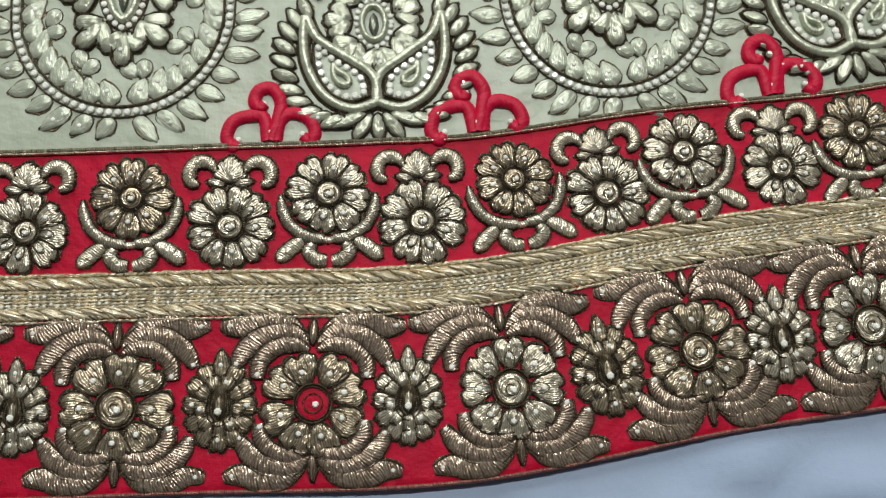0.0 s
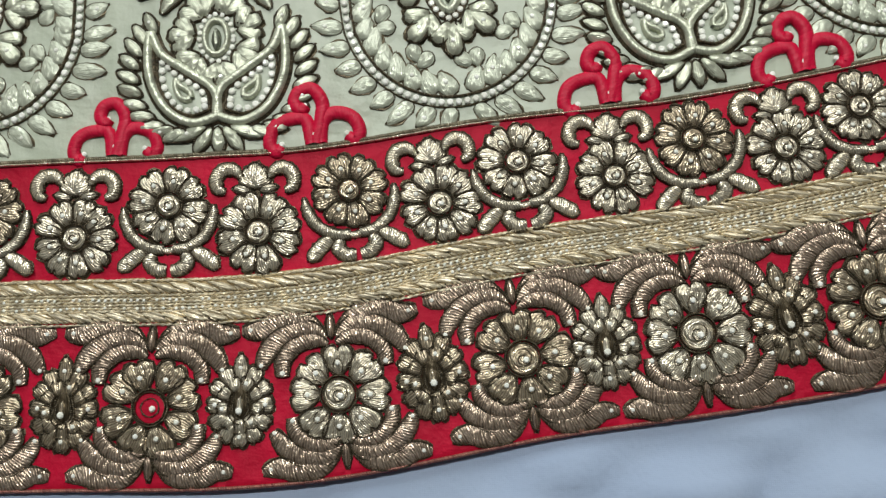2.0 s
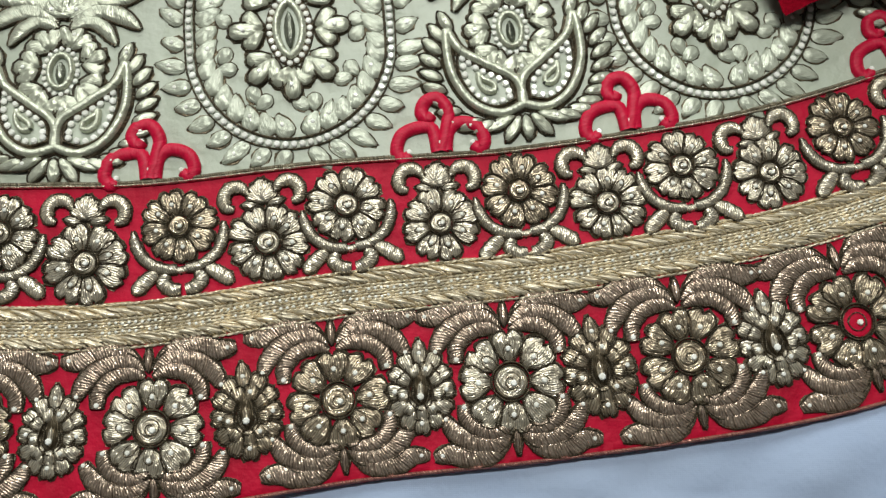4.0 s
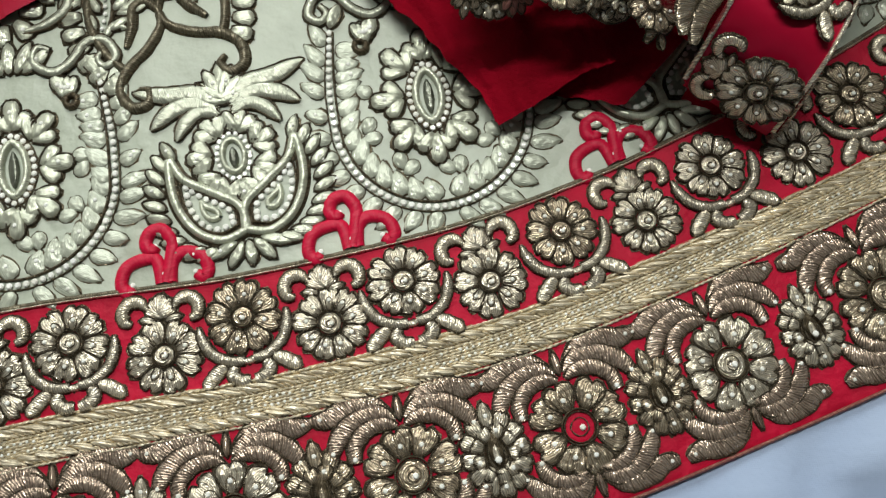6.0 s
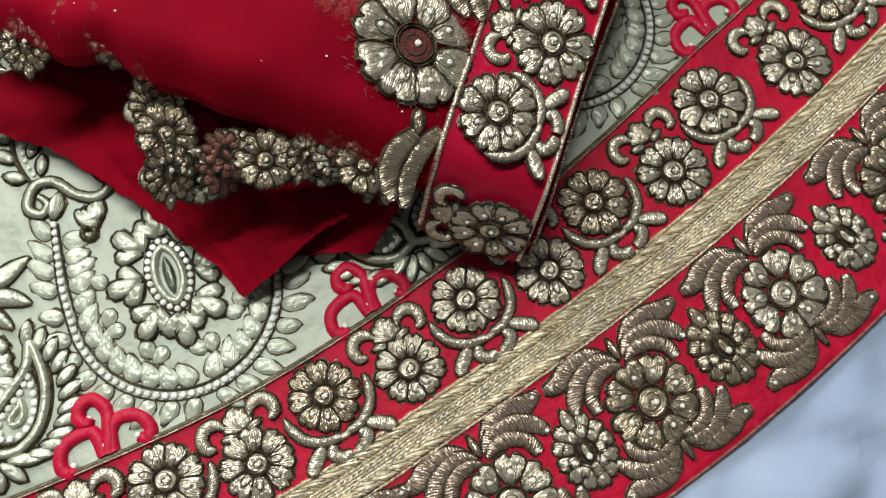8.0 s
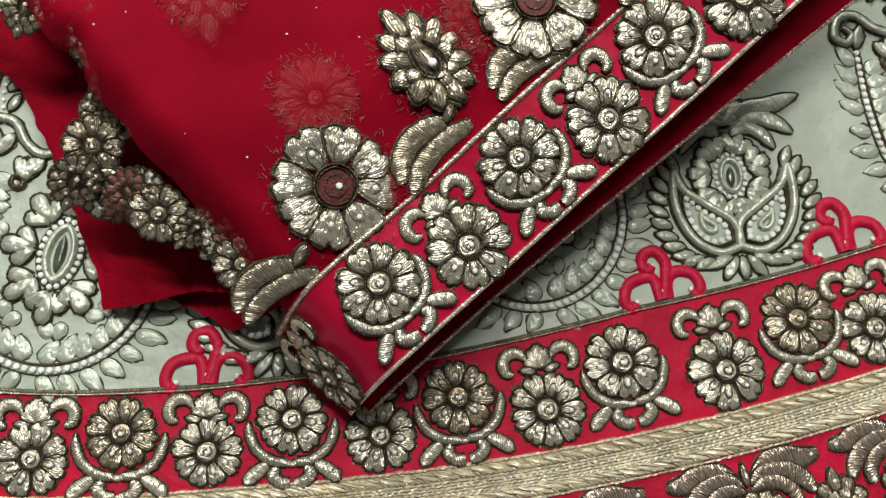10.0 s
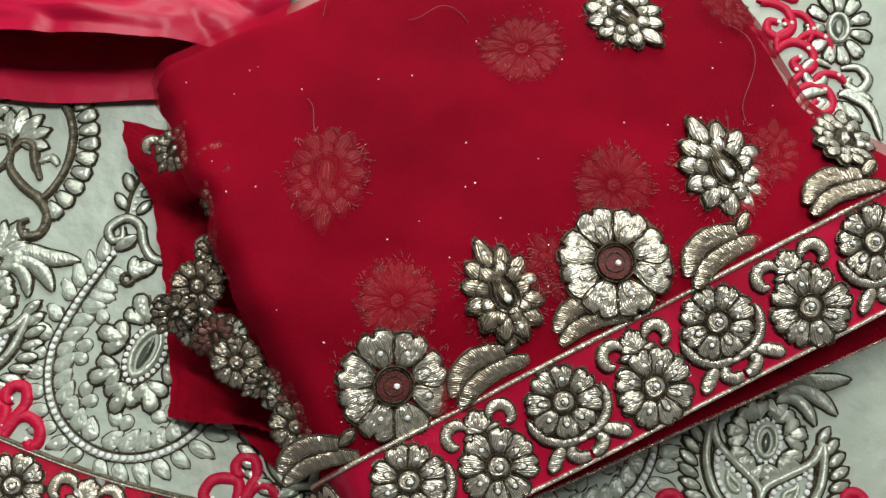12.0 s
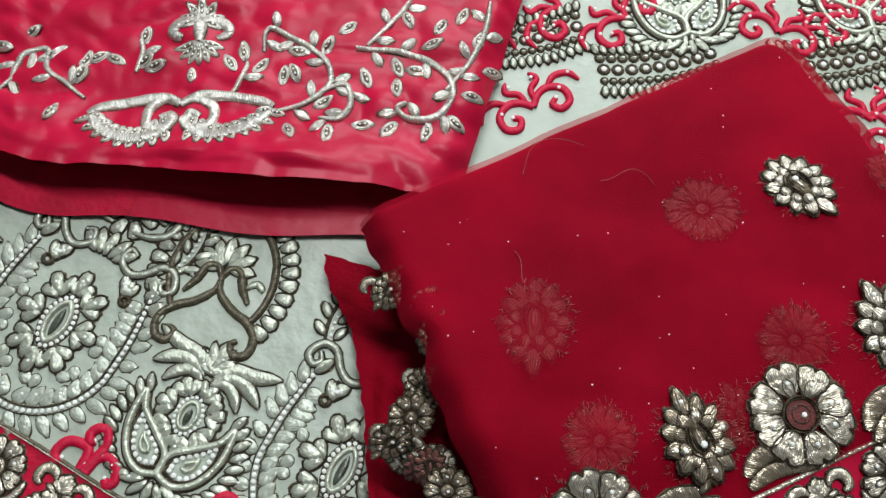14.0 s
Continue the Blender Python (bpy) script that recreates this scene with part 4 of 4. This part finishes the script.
# ---- scarf ----
scarf = tagged(new("net_scarf"), "crimson net scarf with embroidered border, heaped on the skirt", "scarf")
SC, EC, WC, NC = Vector((0.420, 0.286)), Vector((0.588, 0.540)), Vector((0.234, 0.412)), Vector((0.402, 0.679))


def scarf_xy(a, b):
    """a runs along the border, b away from it."""
    p = SC * (1 - a) * (1 - b) + EC * a * (1 - b) + WC * (1 - a) * b + NC * a * b
    return p


def scarf_z(a, b):
    z = 0.060 + 0.042 * a * (1 - b) ** 2 + 0.030 * b * (1 - b) * 4 * (1 - a) ** 2 + 0.018 * b * (1 - b) * 4 * a
    z -= 0.055 * max(0, (a - 0.86) / 0.14) ** 2 * min(1, b * 4) + 0.004 * max(0, (b - 0.95) / 0.05) ** 2
    z += 0.005 * noise.noise((a * 4, b * 5, 3.3)) + 0.0022 * noise.noise((a * 9 + b * 6, b * 5, 8.1)) + 0.0008 * noise.noise((a * 26, b * 24, 1.1))
    return z


def scarf_sheet(name, mat, drop, grow, label, na=70, nb=60):
    S = Soup()
    rows = []
    for i in range(na + 1):
        a = -grow + (1 + 2 * grow) * i / na
        row = []
        for j in range(nb + 1):
            b = (1 + grow) * j / nb
            p = scarf_xy(a, b)
            curl = 0.018 * max(0, (0.05 - a) / 0.05) ** 2 * (1 if b > 0.02 else 0.4)
            ragged = 0.006 * noise.noise((b * 9, 1.0, 5.0)) * max(0, 1 - a * 6) + 0.004 * noise.noise((a * 9, 4.0, 2.0)) * max(0, b * 6 - 5)
            row.append(((p[0] + ragged, p[1] + ragged, scarf_z(min(1, max(0, a)), min(1, b)) - drop - curl), 0.0))
        rows.append(row)
    S.grid(rows)
    return part(name, S.mesh(name, mat), scarf, None, label)


scarf_sheet("net_layer", NET, 0.0, 0.0, "sheer crimson net on top")
scarf_sheet("net_fold", NET_SHADED, 0.0085, 0.0, "folds of crimson net, darkened in colour for shade")
# the lower folds, down to the skirt
for k, (drop, shift) in enumerate(((0.026, -0.006), (0.042, -0.012))):
    S = Soup()
    rows = []
    for i in range(41):
        a = 0.06 + 0.86 * i / 40
        row = []
        for j in range(41):
            b = 0.10 + 0.82 * j / 40
            p = scarf_xy(a, b)
            row.append(((p[0] + shift, p[1] + shift, max(0.006 + 0.004 * (1 - k), scarf_z(a, b) - drop)), 0.0))
        rows.append(row)
    S.grid(rows)
    part("inner_fold", S.mesh("inner_fold", NET_SHADED), scarf)
# the flap that lies out over the skirt on the fold's side
S = Soup()
A0, A1, A2, A3 = Vector((0.405, 0.300)), Vector((0.331, 0.270)), Vector((0.218, 0.392)), Vector((0.38, 0.43))
rows = []
for i in range(49):
    u = i / 48
    row = []
    for j in range(57):
        v = j / 56
        p = A0 * (1 - u) * (1 - v) + A1 * u * (1 - v) + A2 * u * v + A3 * (1 - u) * v
        inner = 1 - u
        z = 0.008 + 0.010 * min(1, v * 3) * (0.35 + 0.65 * inner) + 0.012 * min(1, inner * 2.0) + 0.003 * noise.noise((u * 5, v * 6, 1.0))
        rag = (0.004 * noise.noise((u * 3, v * 4, 4.0)) + 0.0012 * noise.noise((u * 20, v * 24, 6.0))) * (1 if u > 0.5 or v < 0.3 else 0.3)
        bow = 0.010 * math.sin(math.pi * v) * u
        z += 0.005 * abs(noise.noise((u * 9 + v * 4, v * 3, 7.0)))
        row.append(((p[0] + rag + bow * 0.7, p[1] + rag + bow * 0.7, z), 0.0))
    rows.append(row)
S.grid(rows)
# the flap's shade is in its darker net colour
part("net_flap", S.mesh("net_flap", NET_SHADED), scarf, None, "loose flap of crimson net")

S = Soup()
F0, F1, F2, F3 = Vector((0.425, 0.305)), Vector((0.391, 0.276)), Vector((0.352, 0.285)), Vector((0.375, 0.33))
rows = []
for i in range(25):
    u = i / 24
    row = []
    for j in range(25):
        v = j / 24
        p = F0 * (1 - u) * (1 - v) + F1 * u * (1 - v) + F2 * u * v + F3 * (1 - u) * v
        rag = 0.003 * noise.noise((u * 4, v * 5, 14.0))
        row.append(((p[0] + rag, p[1] + rag, 0.0062 + 0.018 * (1 - u) ** 1.5 + 0.002 * noise.noise((u * 5, v * 6, 11.0))), 0.0))
    rows.append(row)
S.grid(rows)
# shade under the heap is coloured into this flap
part("under_flap", S.mesh("under_flap", NET_SHADED), scarf, None, "lower flap of crimson net, its shade put into the colour")

# the scarf's border band
BN = Vector((0.840, -0.543))


def band(a, d):
    """A place on the scarf's border, d metres out from its inner cord."""
    p = scarf_xy(a, 0) + BN * d
    z = scarf_z(min(1, max(0, a)), 0) - 0.010 * (d / 0.05) - 0.016 * max(0, (0.06 - a) / 0.06) ** 2 + 0.002 * math.sin(a * 19)
    return Vector((p[0], p[1], z))


def flare(a):
    return Vector((BN[0], BN[1], -0.4)) * 0.015 * max(0.0, a - 0.25)


def band_strip(name, d0, d1, nd, mat, lift, label="", drop=0.0):
    S = Soup()
    S.grid([[(tuple(band(-0.03 + 1.12 * i / 120, d0 + (d1 - d0) * j / nd) + Vector((0, 0, lift + 0.0006 * noise.noise((i * 0.4, j * 0.9, 3.0)) - drop)) + (flare(-0.03 + 1.12 * i / 120) if drop > 0.01 else Vector())), 0.0) for j in range(nd + 1)] for i in range(121)])
    return part(name, S.mesh(name, mat), scarf, None, label)


band_strip("border_band", 0.0, 0.047, 12, SATIN, 0.0, "crimson satin border band")
band_strip("border_lining", 0.001, 0.046, 8, RED, 0.0, "", 0.004)
# dark net colour in place of red silk paints the band's shadow here
band_strip("border_underfold", 0.004, 0.052, 8, NET_SHADED, 0.0, "", 0.028)


def band_cord(name, d, mat, w, drop=0.0):
    S = Soup()
    stroke(S, [tuple(band(-0.03 + 1.12 * i / 420, d) + Vector((0, 0, 0.0003 * math.sin(i * 1.9) - drop)) + (flare(-0.03 + 1.12 * i / 420) if drop else Vector())) for i in range(421)], w, w * 0.8, 0.0, 0, (1, 1), 6)
    return part(name, S.mesh(name, mat), scarf)


band_cord("border_cord", 0.0, GOLD, 0.0024)
band_cord("border_cord", 0.047, GOLD, 0.0020)
band_cord("border_cord", 0.052, BRONZE, 0.0016, 0.028)


def band_seat(a, d, turn=0.0, scale=1.0, lift=0.001):
    p = band(a, d)
    ex = (band(a + 0.03, d) - band(a - 0.03, d)).normalized()
    ey = -(band(a, d + 0.006) - band(a, d - 0.006)).normalized()
    ez = ex.cross(ey).normalized()
    ey = ez.cross(ex)
    m = Matrix((ex, ey, ez)).transposed().to_4x4()
    return Matrix.Translation(p + ez * lift) @ m @ Matrix.Rotation(turn, 4, "Z") @ Matrix.Scale(scale, 4)


for k in range(-1, 9):
    a = 0.118 + k * 0.127
    if k % 2 == 0:
        upper_flowers[0].place(scarf, band_seat(a, 0.0175, 0.2 * k, 1.0))
        arc.place(scarf, band_seat(a, 0.0175, 0, 0.92, 0.0005))
    else:
        lower_flowers[0].place(scarf, band_seat(a, 0.0300, 0.3 * k, 1.04))
        crown.place(scarf, band_seat(a, 0.0115, 0, 0.92, 0.0005))


def net_seat(x, y, ang=0.0, scale=1.0, lift=0.0006):
    """The pose of a figure on the scarf's upper layer at (x, y)."""
    d = Vector((x, y))
    a, b = 0.5, 0.5
    for _ in range(12):
        r = d - scarf_xy(a, b)
        ja, jb = (scarf_xy(a + 0.01, b) - scarf_xy(a, b)) * 100, (scarf_xy(a, b + 0.01) - scarf_xy(a, b)) * 100
        det = ja[0] * jb[1] - ja[1] * jb[0]
        a += (r[0] * jb[1] - r[1] * jb[0]) / det
        b += (ja[0] * r[1] - ja[1] * r[0]) / det

    def height(px, py):
        q = Vector((px - x, py - y))
        ja, jb = (scarf_xy(a + 0.01, b) - scarf_xy(a, b)) * 100, (scarf_xy(a, b + 0.01) - scarf_xy(a, b)) * 100
        det = ja[0] * jb[1] - ja[1] * jb[0]
        return scarf_z(min(1, max(0, a + (q[0] * jb[1] - q[1] * jb[0]) / det)), min(1, max(0, b + (ja[0] * q[1] - ja[1] * q[0]) / det)))
    return seat(x, y, ang, scale, lift, height)


net_flower = rosette("great_flower_motif", 0.0255, 8, GOLD, 31, 0.35, 1.06, UMBER, 0.3, 0.15)
veiled = [bud_figure(DULLGOLD, 41, True), rosette("veiled_flower_motif", 0.0205, 12, DULLGOLD, 44, 0.22)]
for M in veiled:
    M.soups["stones"] = Soup()
net_buds = [bud_figure(GOLD, 47, True), bud_figure(ANTIQUE, 48, True)]
lean = math.atan2(0.254, 0.168)
for x, y in ((0.428, 0.3385), (0.487, 0.435)):
    net_flower.place(scarf, net_seat(x, y, lean))
for k, (x, y, s, t) in enumerate(((0.450, 0.398, 1.25, 1.0), (0.510, 0.499, 1.35, 1.05), (0.552, 0.540, 1.05, 0.2), (0.4345, 0.548, 1.15, -1.87))):
    net_buds[(k + 1) % 2 if k < 2 else 0].place(scarf, net_seat(x, y, t, s))
for k, (x, y, s, t) in enumerate(((0.352, 0.406, 1.35, -2.65), (0.398, 0.514, 1.0, 0.3), (0.4100, 0.372, 0.9, 0.6), (0.470, 0.470, 0.9, 0.5), (0.465, 0.421, 0.85, 1.0), (0.528, 0.520, 0.85, 0.4), (0.476, 0.583, 1.0, 0.2))):
    veiled[(0, 1, 1, 1, 0, 0, 0)[k]].place(scarf, net_seat(x, y, t, s, -0.0066))
leafy = Motif("leaf_spray_motif", threads(("petals", ANTIQUE)))
both(leafy, mm((-20, -3), (-10, 5), (2, 6), (14, 1)), 0.0100, 0.0012, taper=(0.3, 0.6))
both(leafy, mm((-20, -10), (-8, -5), (8, -5), (22, -9)), 0.0090, 0.0012, taper=(0.3, 0.4))
petal(leafy, 0.014, 0.0, 0.5, 0.012, 0.006, 0.002)
for k, a in enumerate((0.01, 0.285, 0.46, 0.67, 0.87)):
    p = scarf_xy(a, 0.05)
    leafy.place(scarf, net_seat(p[0], p[1], lean + (0.15 if k % 2 else -0.1), 0.85 + 0.06 * (k % 2)))
# crumpled border along the fold
FOLD = ((0.272, 0.386, 0.058), (0.284, 0.391, 0.060), (0.302, 0.385, 0.064), (0.312, 0.372, 0.064), (0.322, 0.358, 0.064), (0.320, 0.338, 0.056), (0.326, 0.322, 0.054),
        (0.348, 0.317, 0.058), (0.362, 0.311, 0.056), (0.374, 0.308, 0.054), (0.388, 0.304, 0.054), (0.402, 0.299, 0.052), (0.316, 0.346, 0.046), (0.336, 0.322, 0.048), (0.380, 0.303, 0.044))
rnd = random.Random(77)
for k, (x, y, z) in enumerate(FOLD):
    for q in range(2):
        m = (Matrix.Translation((x + rnd.uniform(-0.006, 0.006), y + rnd.uniform(-0.006, 0.006), z + 0.003 - 0.006 * q))
             @ Matrix.Rotation(rnd.uniform(0.3, 0.9), 4, Vector((rnd.uniform(0.5, 0.9), rnd.uniform(0.2, 0.6), 0)))
             @ Matrix.Rotation(rnd.uniform(0, 6.28), 4, "Z") @ Matrix.Scale(rnd.uniform(0.5, 0.75), 4))
        (buds[1], crown, veiled[0], buds[0], upper_flowers[1], leafy)[(k * 2 + q) % 6].place(scarf, m)

# ---- blouse ----
blouse = tagged(new("satin_blouse"), "crimson satin blouse with silver vine embroidery, hem lying open", "blouse")
BO, BE, BU = Vector((0.268, 0.468)), Vector((-0.885, -0.466)), Vector((-0.26, 0.966))


def blouse_xy(u, v):
    return BO + BE * u + BU * v


def blouse_z(u, v):
    z = 0.020 + 0.004 * min(1, v / 0.05) + (0.010 + 0.010 * math.exp(-((u - 0.11) / 0.06) ** 2)) * math.exp(-((v - 0.004) / 0.024) ** 2) * min(1, max(0, (u - 0.01) / 0.06))
    z += 0.0032 * noise.noise((u * 14 + v * 10, v * 34, 2.2)) + 0.0062 * abs(noise.noise((u * 30 - v * 25, v * 40 + u * 12, 9.0))) + 0.0007 * noise.noise((u * 120, v * 90, 4.0))
    return z - 0.012 * max(0, 1 - u / 0.02) ** 2


def blouse_piece(name, u0, u1, v0, v1, nu, nv, mat, lift, label="", wave=0.0):
    S = Soup()
    rows = []
    for i in range(nu + 1):
        row = []
        for j in range(nv + 1):
            u = u0 + (u1 + 0.7 * max(0, v1) * j / nv - u0) * i / nu
            v = v0 + (v1 - v0) * j / nv + wave * math.sin(u * 40) * (1 - j / nv)
            p = blouse_xy(u, v + 0.9 * max(0.0, u - 0.24) ** 1.5 * max(0.0, 1 - max(v, 0) / 0.2))
            row.append(((p[0], p[1], max(0.0058 if name == "back_hem_band" else 0.0040, blouse_z(u, max(v, 0)) + lift)), 0.0))
        rows.append(row)
    S.grid(rows)
    return part(name, S.mesh(name, mat), blouse, None, label)


blouse_piece("front_panel", 0.0, 0.37, 0.0065, 0.42, 170, 130, SATIN, 0.0, "crimson satin front panel")
blouse_piece("hem_band", 0.0, 0.37, -0.006, 0.0070, 110, 8, SATIN, 0.0016, "turned satin hem band", 0.002)
blouse_piece("back_panel", 0.02, 0.37, -0.030, 0.06, 100, 16, RED, -0.046, "duller crimson lining of the back", 0.003)
blouse_piece("back_hem_band", 0.03, 0.20, -0.031, -0.014, 80, 6, SATIN, -0.0440, "", 0.003)


def vine_figure():
    M = Motif("vine_motif", threads(("petals", VINE)) + (("filling", OLIVE, ""),))
    k = 0.00037

    def q(*pts):
        return [((x - 340) * k, (200 - y) * k) for x, y in pts]

    def line(w, *pts):
        both(M, q(*pts), w * (1.5 if w > 0.0044 else 1.15), 0.0020, taper=(0.6, 0.5), rim=0.0006)
        if w < 0.0045:
            run, side = 0.0, 1
            line_pts = smooth_line(q(*pts), 4)
            for p0, p1 in zip(line_pts, line_pts[1:]):
                run += math.hypot(p1[0] - p0[0], p1[1] - p0[1])
                if run > 0.0125:
                    run, side = 0.0, -side
                    t = math.atan2(p1[1] - p0[1], p1[0] - p0[0]) + side * 0.95
                    petal(M, p0[0] + math.cos(t) * 0.002, p0[1] + math.sin(t) * 0.002, t, 0.0125, 0.0062, 0.0018, rim=0.0005, stone=0.0009)

    def leaf(x, y, deg, ln=0.0150, w=0.0074):
        (px, py), = q((x, y))
        a = radians(deg)
        petal(M, px, py, a, ln, w, 0.0015, rim=0.0004)
        pad(M["filling"], px + math.cos(a) * ln * 0.22, py + math.sin(a) * ln * 0.22, a, ln * 0.6, w * 0.52, 0.0010, 0.0012)
        for f in (0.38, 0.6):
            bead(M["stones"], px + math.cos(a) * ln * f, py + math.sin(a) * ln * f, 0.0019, 0.0008)
    for s in (-1, 1):
        def c(*pts):
            return [(318 + s * (x - 318), y) for x, y in pts]
        line(0.0050, *c((318, 180), (345, 165), (400, 168), (455, 178), (478, 190)))
        line(0.0046, *c((320, 178), (345, 168), (374, 186), (372, 220), (345, 232), (328, 214), (336, 196), (352, 204)))
        line(0.0060, *c((330, 225), (365, 245), (410, 245), (450, 222), (470, 195)))
        for n in range(9):
            t = n / 8
            x, y = 340 + 125 * t, 226 + 16 * math.sin(math.pi * t) - 30 * t * t
            leaf(318 + s * (x - 318), y, -100 + 80 * t if s > 0 else -80 - 80 * t, 0.0130, 0.0058)
            leaf(318 + s * (345 + 100 * t - 318), 200 + 22 * math.sin(math.pi * t), -100 + 110 * t if s > 0 else -80 - 110 * t, 0.0120, 0.0062)
    line(0.0034, (478, 200), (520, 192), (560, 165), (575, 140), (570, 110), (545, 80), (505, 55), (465, 35), (458, 80))
    line(0.0036, (560, 165), (600, 150), (610, 190), (590, 220), (555, 215))
    line(0.0040, (620, 80), (680, 88), (740, 105), (780, 140), (785, 180), (760, 215), (720, 222), (690, 205), (705, 190))
    line(0.0030, (640, 75), (690, 20), (720, -20))
    line(0.0034, (775, 170), (820, 110), (850, 50), (862, -10))
    line(0.0034, (150, 160), (115, 130), (80, 100), (75, 60), (35, 75), (20, 120), (0, 150))
    line(0.0030, (235, 112), (245, 75), (240, 50))
    line(0.0030, (405, 160), (425, 130), (430, 100))
    for x, y, d in ((500, 225, -70), (520, 145, 110), (490, 150, 80), (560, 90, 60), (590, 50, 40), (540, 85, 170), (630, 120, -70), (575, 230, -100), (610, 230, 0), (545, 195, 30),
                    (690, 225, -140), (745, 225, -110), (775, 215, -45), (800, 180, -10), (745, 130, 170), (735, 85, 20), (685, 100, -70), (690, 140, -90), (830, 90, 70), (840, 130, 20), (760, 60, 60),
                    (235, 105, 40), (215, 95, 150), (245, 60, 80), (250, 110, 20), (425, 100, 95), (410, 120, 120), (440, 125, 50), (140, 105, 70), (130, 130, 60), (110, 170, -120), (150, 90, 30), (60, 85, 30), (30, 40, 40), (20, 60, 170), (800, 35, 60), (720, 40, 110)):
        leaf(x, y, d)
    # hanging flower
    for n in range(7):
        leaf(345, 60, -90 + (n - 3) * 24, 0.0165, 0.0058)
        leaf(345, 10, 90 + (n - 3) * 40, 0.015, 0.0064)
    leaf(333, 108, -90, 0.011, 0.006)
    line(0.0050, (345, 60), (345, 20), (380, 15), (395, 40), (375, 52))
    line(0.0050, (345, 60), (345, 20), (310, 15), (297, 40), (315, 52))
    return M


m = seat(0.0992, 0.4210, radians(34.5), 1.0, 0.0262, lambda x, y: 0.0)
ca, sa = math.cos(radians(34.5)), math.sin(radians(34.5))


def on_blouse(x, y):
    """How far the satin lies above the vine's own plane."""
    d = Vector((0.0992 + ca * x - sa * y, 0.4210 + sa * x + ca * y)) - BO
    det = BE[0] * BU[1] - BE[1] * BU[0]
    return blouse_z((d[0] * BU[1] - d[1] * BU[0]) / det, max(0.0, (BE[0] * d[1] - BE[1] * d[0]) / det)) - 0.0262


vine_figure().place(blouse, m, on_blouse)


# metallic fuzz round the net's flowers, and specks in the net
S = Soup()
rnd = random.Random(9)
for x, y, n, r0 in ((0.428, 0.3385, 150, 0.023), (0.487, 0.435, 150, 0.023), (0.450, 0.398, 130, 0.019), (0.510, 0.499, 130, 0.020), (0.4345, 0.548, 50, 0.017), (0.352, 0.406, 90, 0.018), (0.398, 0.514, 60, 0.017), (0.410, 0.372, 90, 0.015), (0.470, 0.470, 90, 0.015), (0.465, 0.421, 70, 0.013)):
    for k in range(n):
        a = rnd.uniform(0, 6.283)
        r1 = r0 * rnd.uniform(0.85, 1.25)
        m = net_seat(x + math.cos(a) * r1, y + math.sin(a) * r1, a + rnd.uniform(-0.9, 0.9), 1.0, 0.0008)
        p, q = m @ Vector((0, 0, 0)), m @ Vector((rnd.uniform(0.001, 0.0032), 0, 0))
        stroke(S, [tuple(p), tuple((p + q) / 2 + Vector((0, 0, 0.0006))), tuple(q)], 0.00028, 0.0002, 0, 0, (1, 1), 3)
tagged(part("thread_fuzz", S.mesh("thread_fuzz", DULLGOLD), scarf), kind="stuff")
S = Soup()
for k in range(50):
    a, b = rnd.uniform(0.03, 0.95), rnd.uniform(0.08, 0.95) ** 1.4
    p = scarf_xy(a, b)
    bead(S, p[0], p[1], scarf_z(a, b) + 0.0004, rnd.uniform(0.0002, 0.0005))
tagged(part("speck_work", S.mesh("speck_work", STONE, False), scarf), kind="stuff")
# loose threads on the scarf
for k, (a, b, ln, t) in enumerate(((0.42, 0.80, 0.03, 0.4), (0.30, 0.90, 0.04, 1.4), (0.86, 0.45, 0.05, -0.5), (0.22, 0.72, 0.03, -0.3), (0.70, 0.25, 0.03, 1.0))):
    S = Soup()
    p = scarf_xy(a, b)
    z = scarf_z(a, b) + 0.0015
    stroke(S, [(p[0] + ln * q * math.cos(t + 0.5 * math.sin(q * 3 + k)), p[1] + ln * q * math.sin(t + 0.5 * math.sin(q * 3 + k)), z + 0.003 * math.sin(q * 3)) for q in [i / 8 for i in range(9)]], 0.0004, 0.0004, 0, 3, (1, 1))
    part("loose_thread", S.mesh("loose_thread", DULLGOLD), scarf)
# a tube lamp on the ceiling
tube = tagged(new("ceiling_lamp"), "slim white tube lamp fixed to the ceiling", "lamp")
for nm, b in (("lamp_housing", (TUBE_X - 0.62, TUBE_X + 0.62, TUBE_Y - 0.04, TUBE_Y + 0.04, 1.93, 2.0)), ("lamp_tube", (TUBE_X - 0.6, TUBE_X + 0.6, TUBE_Y - 0.015, TUBE_Y + 0.015, 1.88, 1.93))):
    ob = box(nm, *b, WALL)
    ob.parent = tube
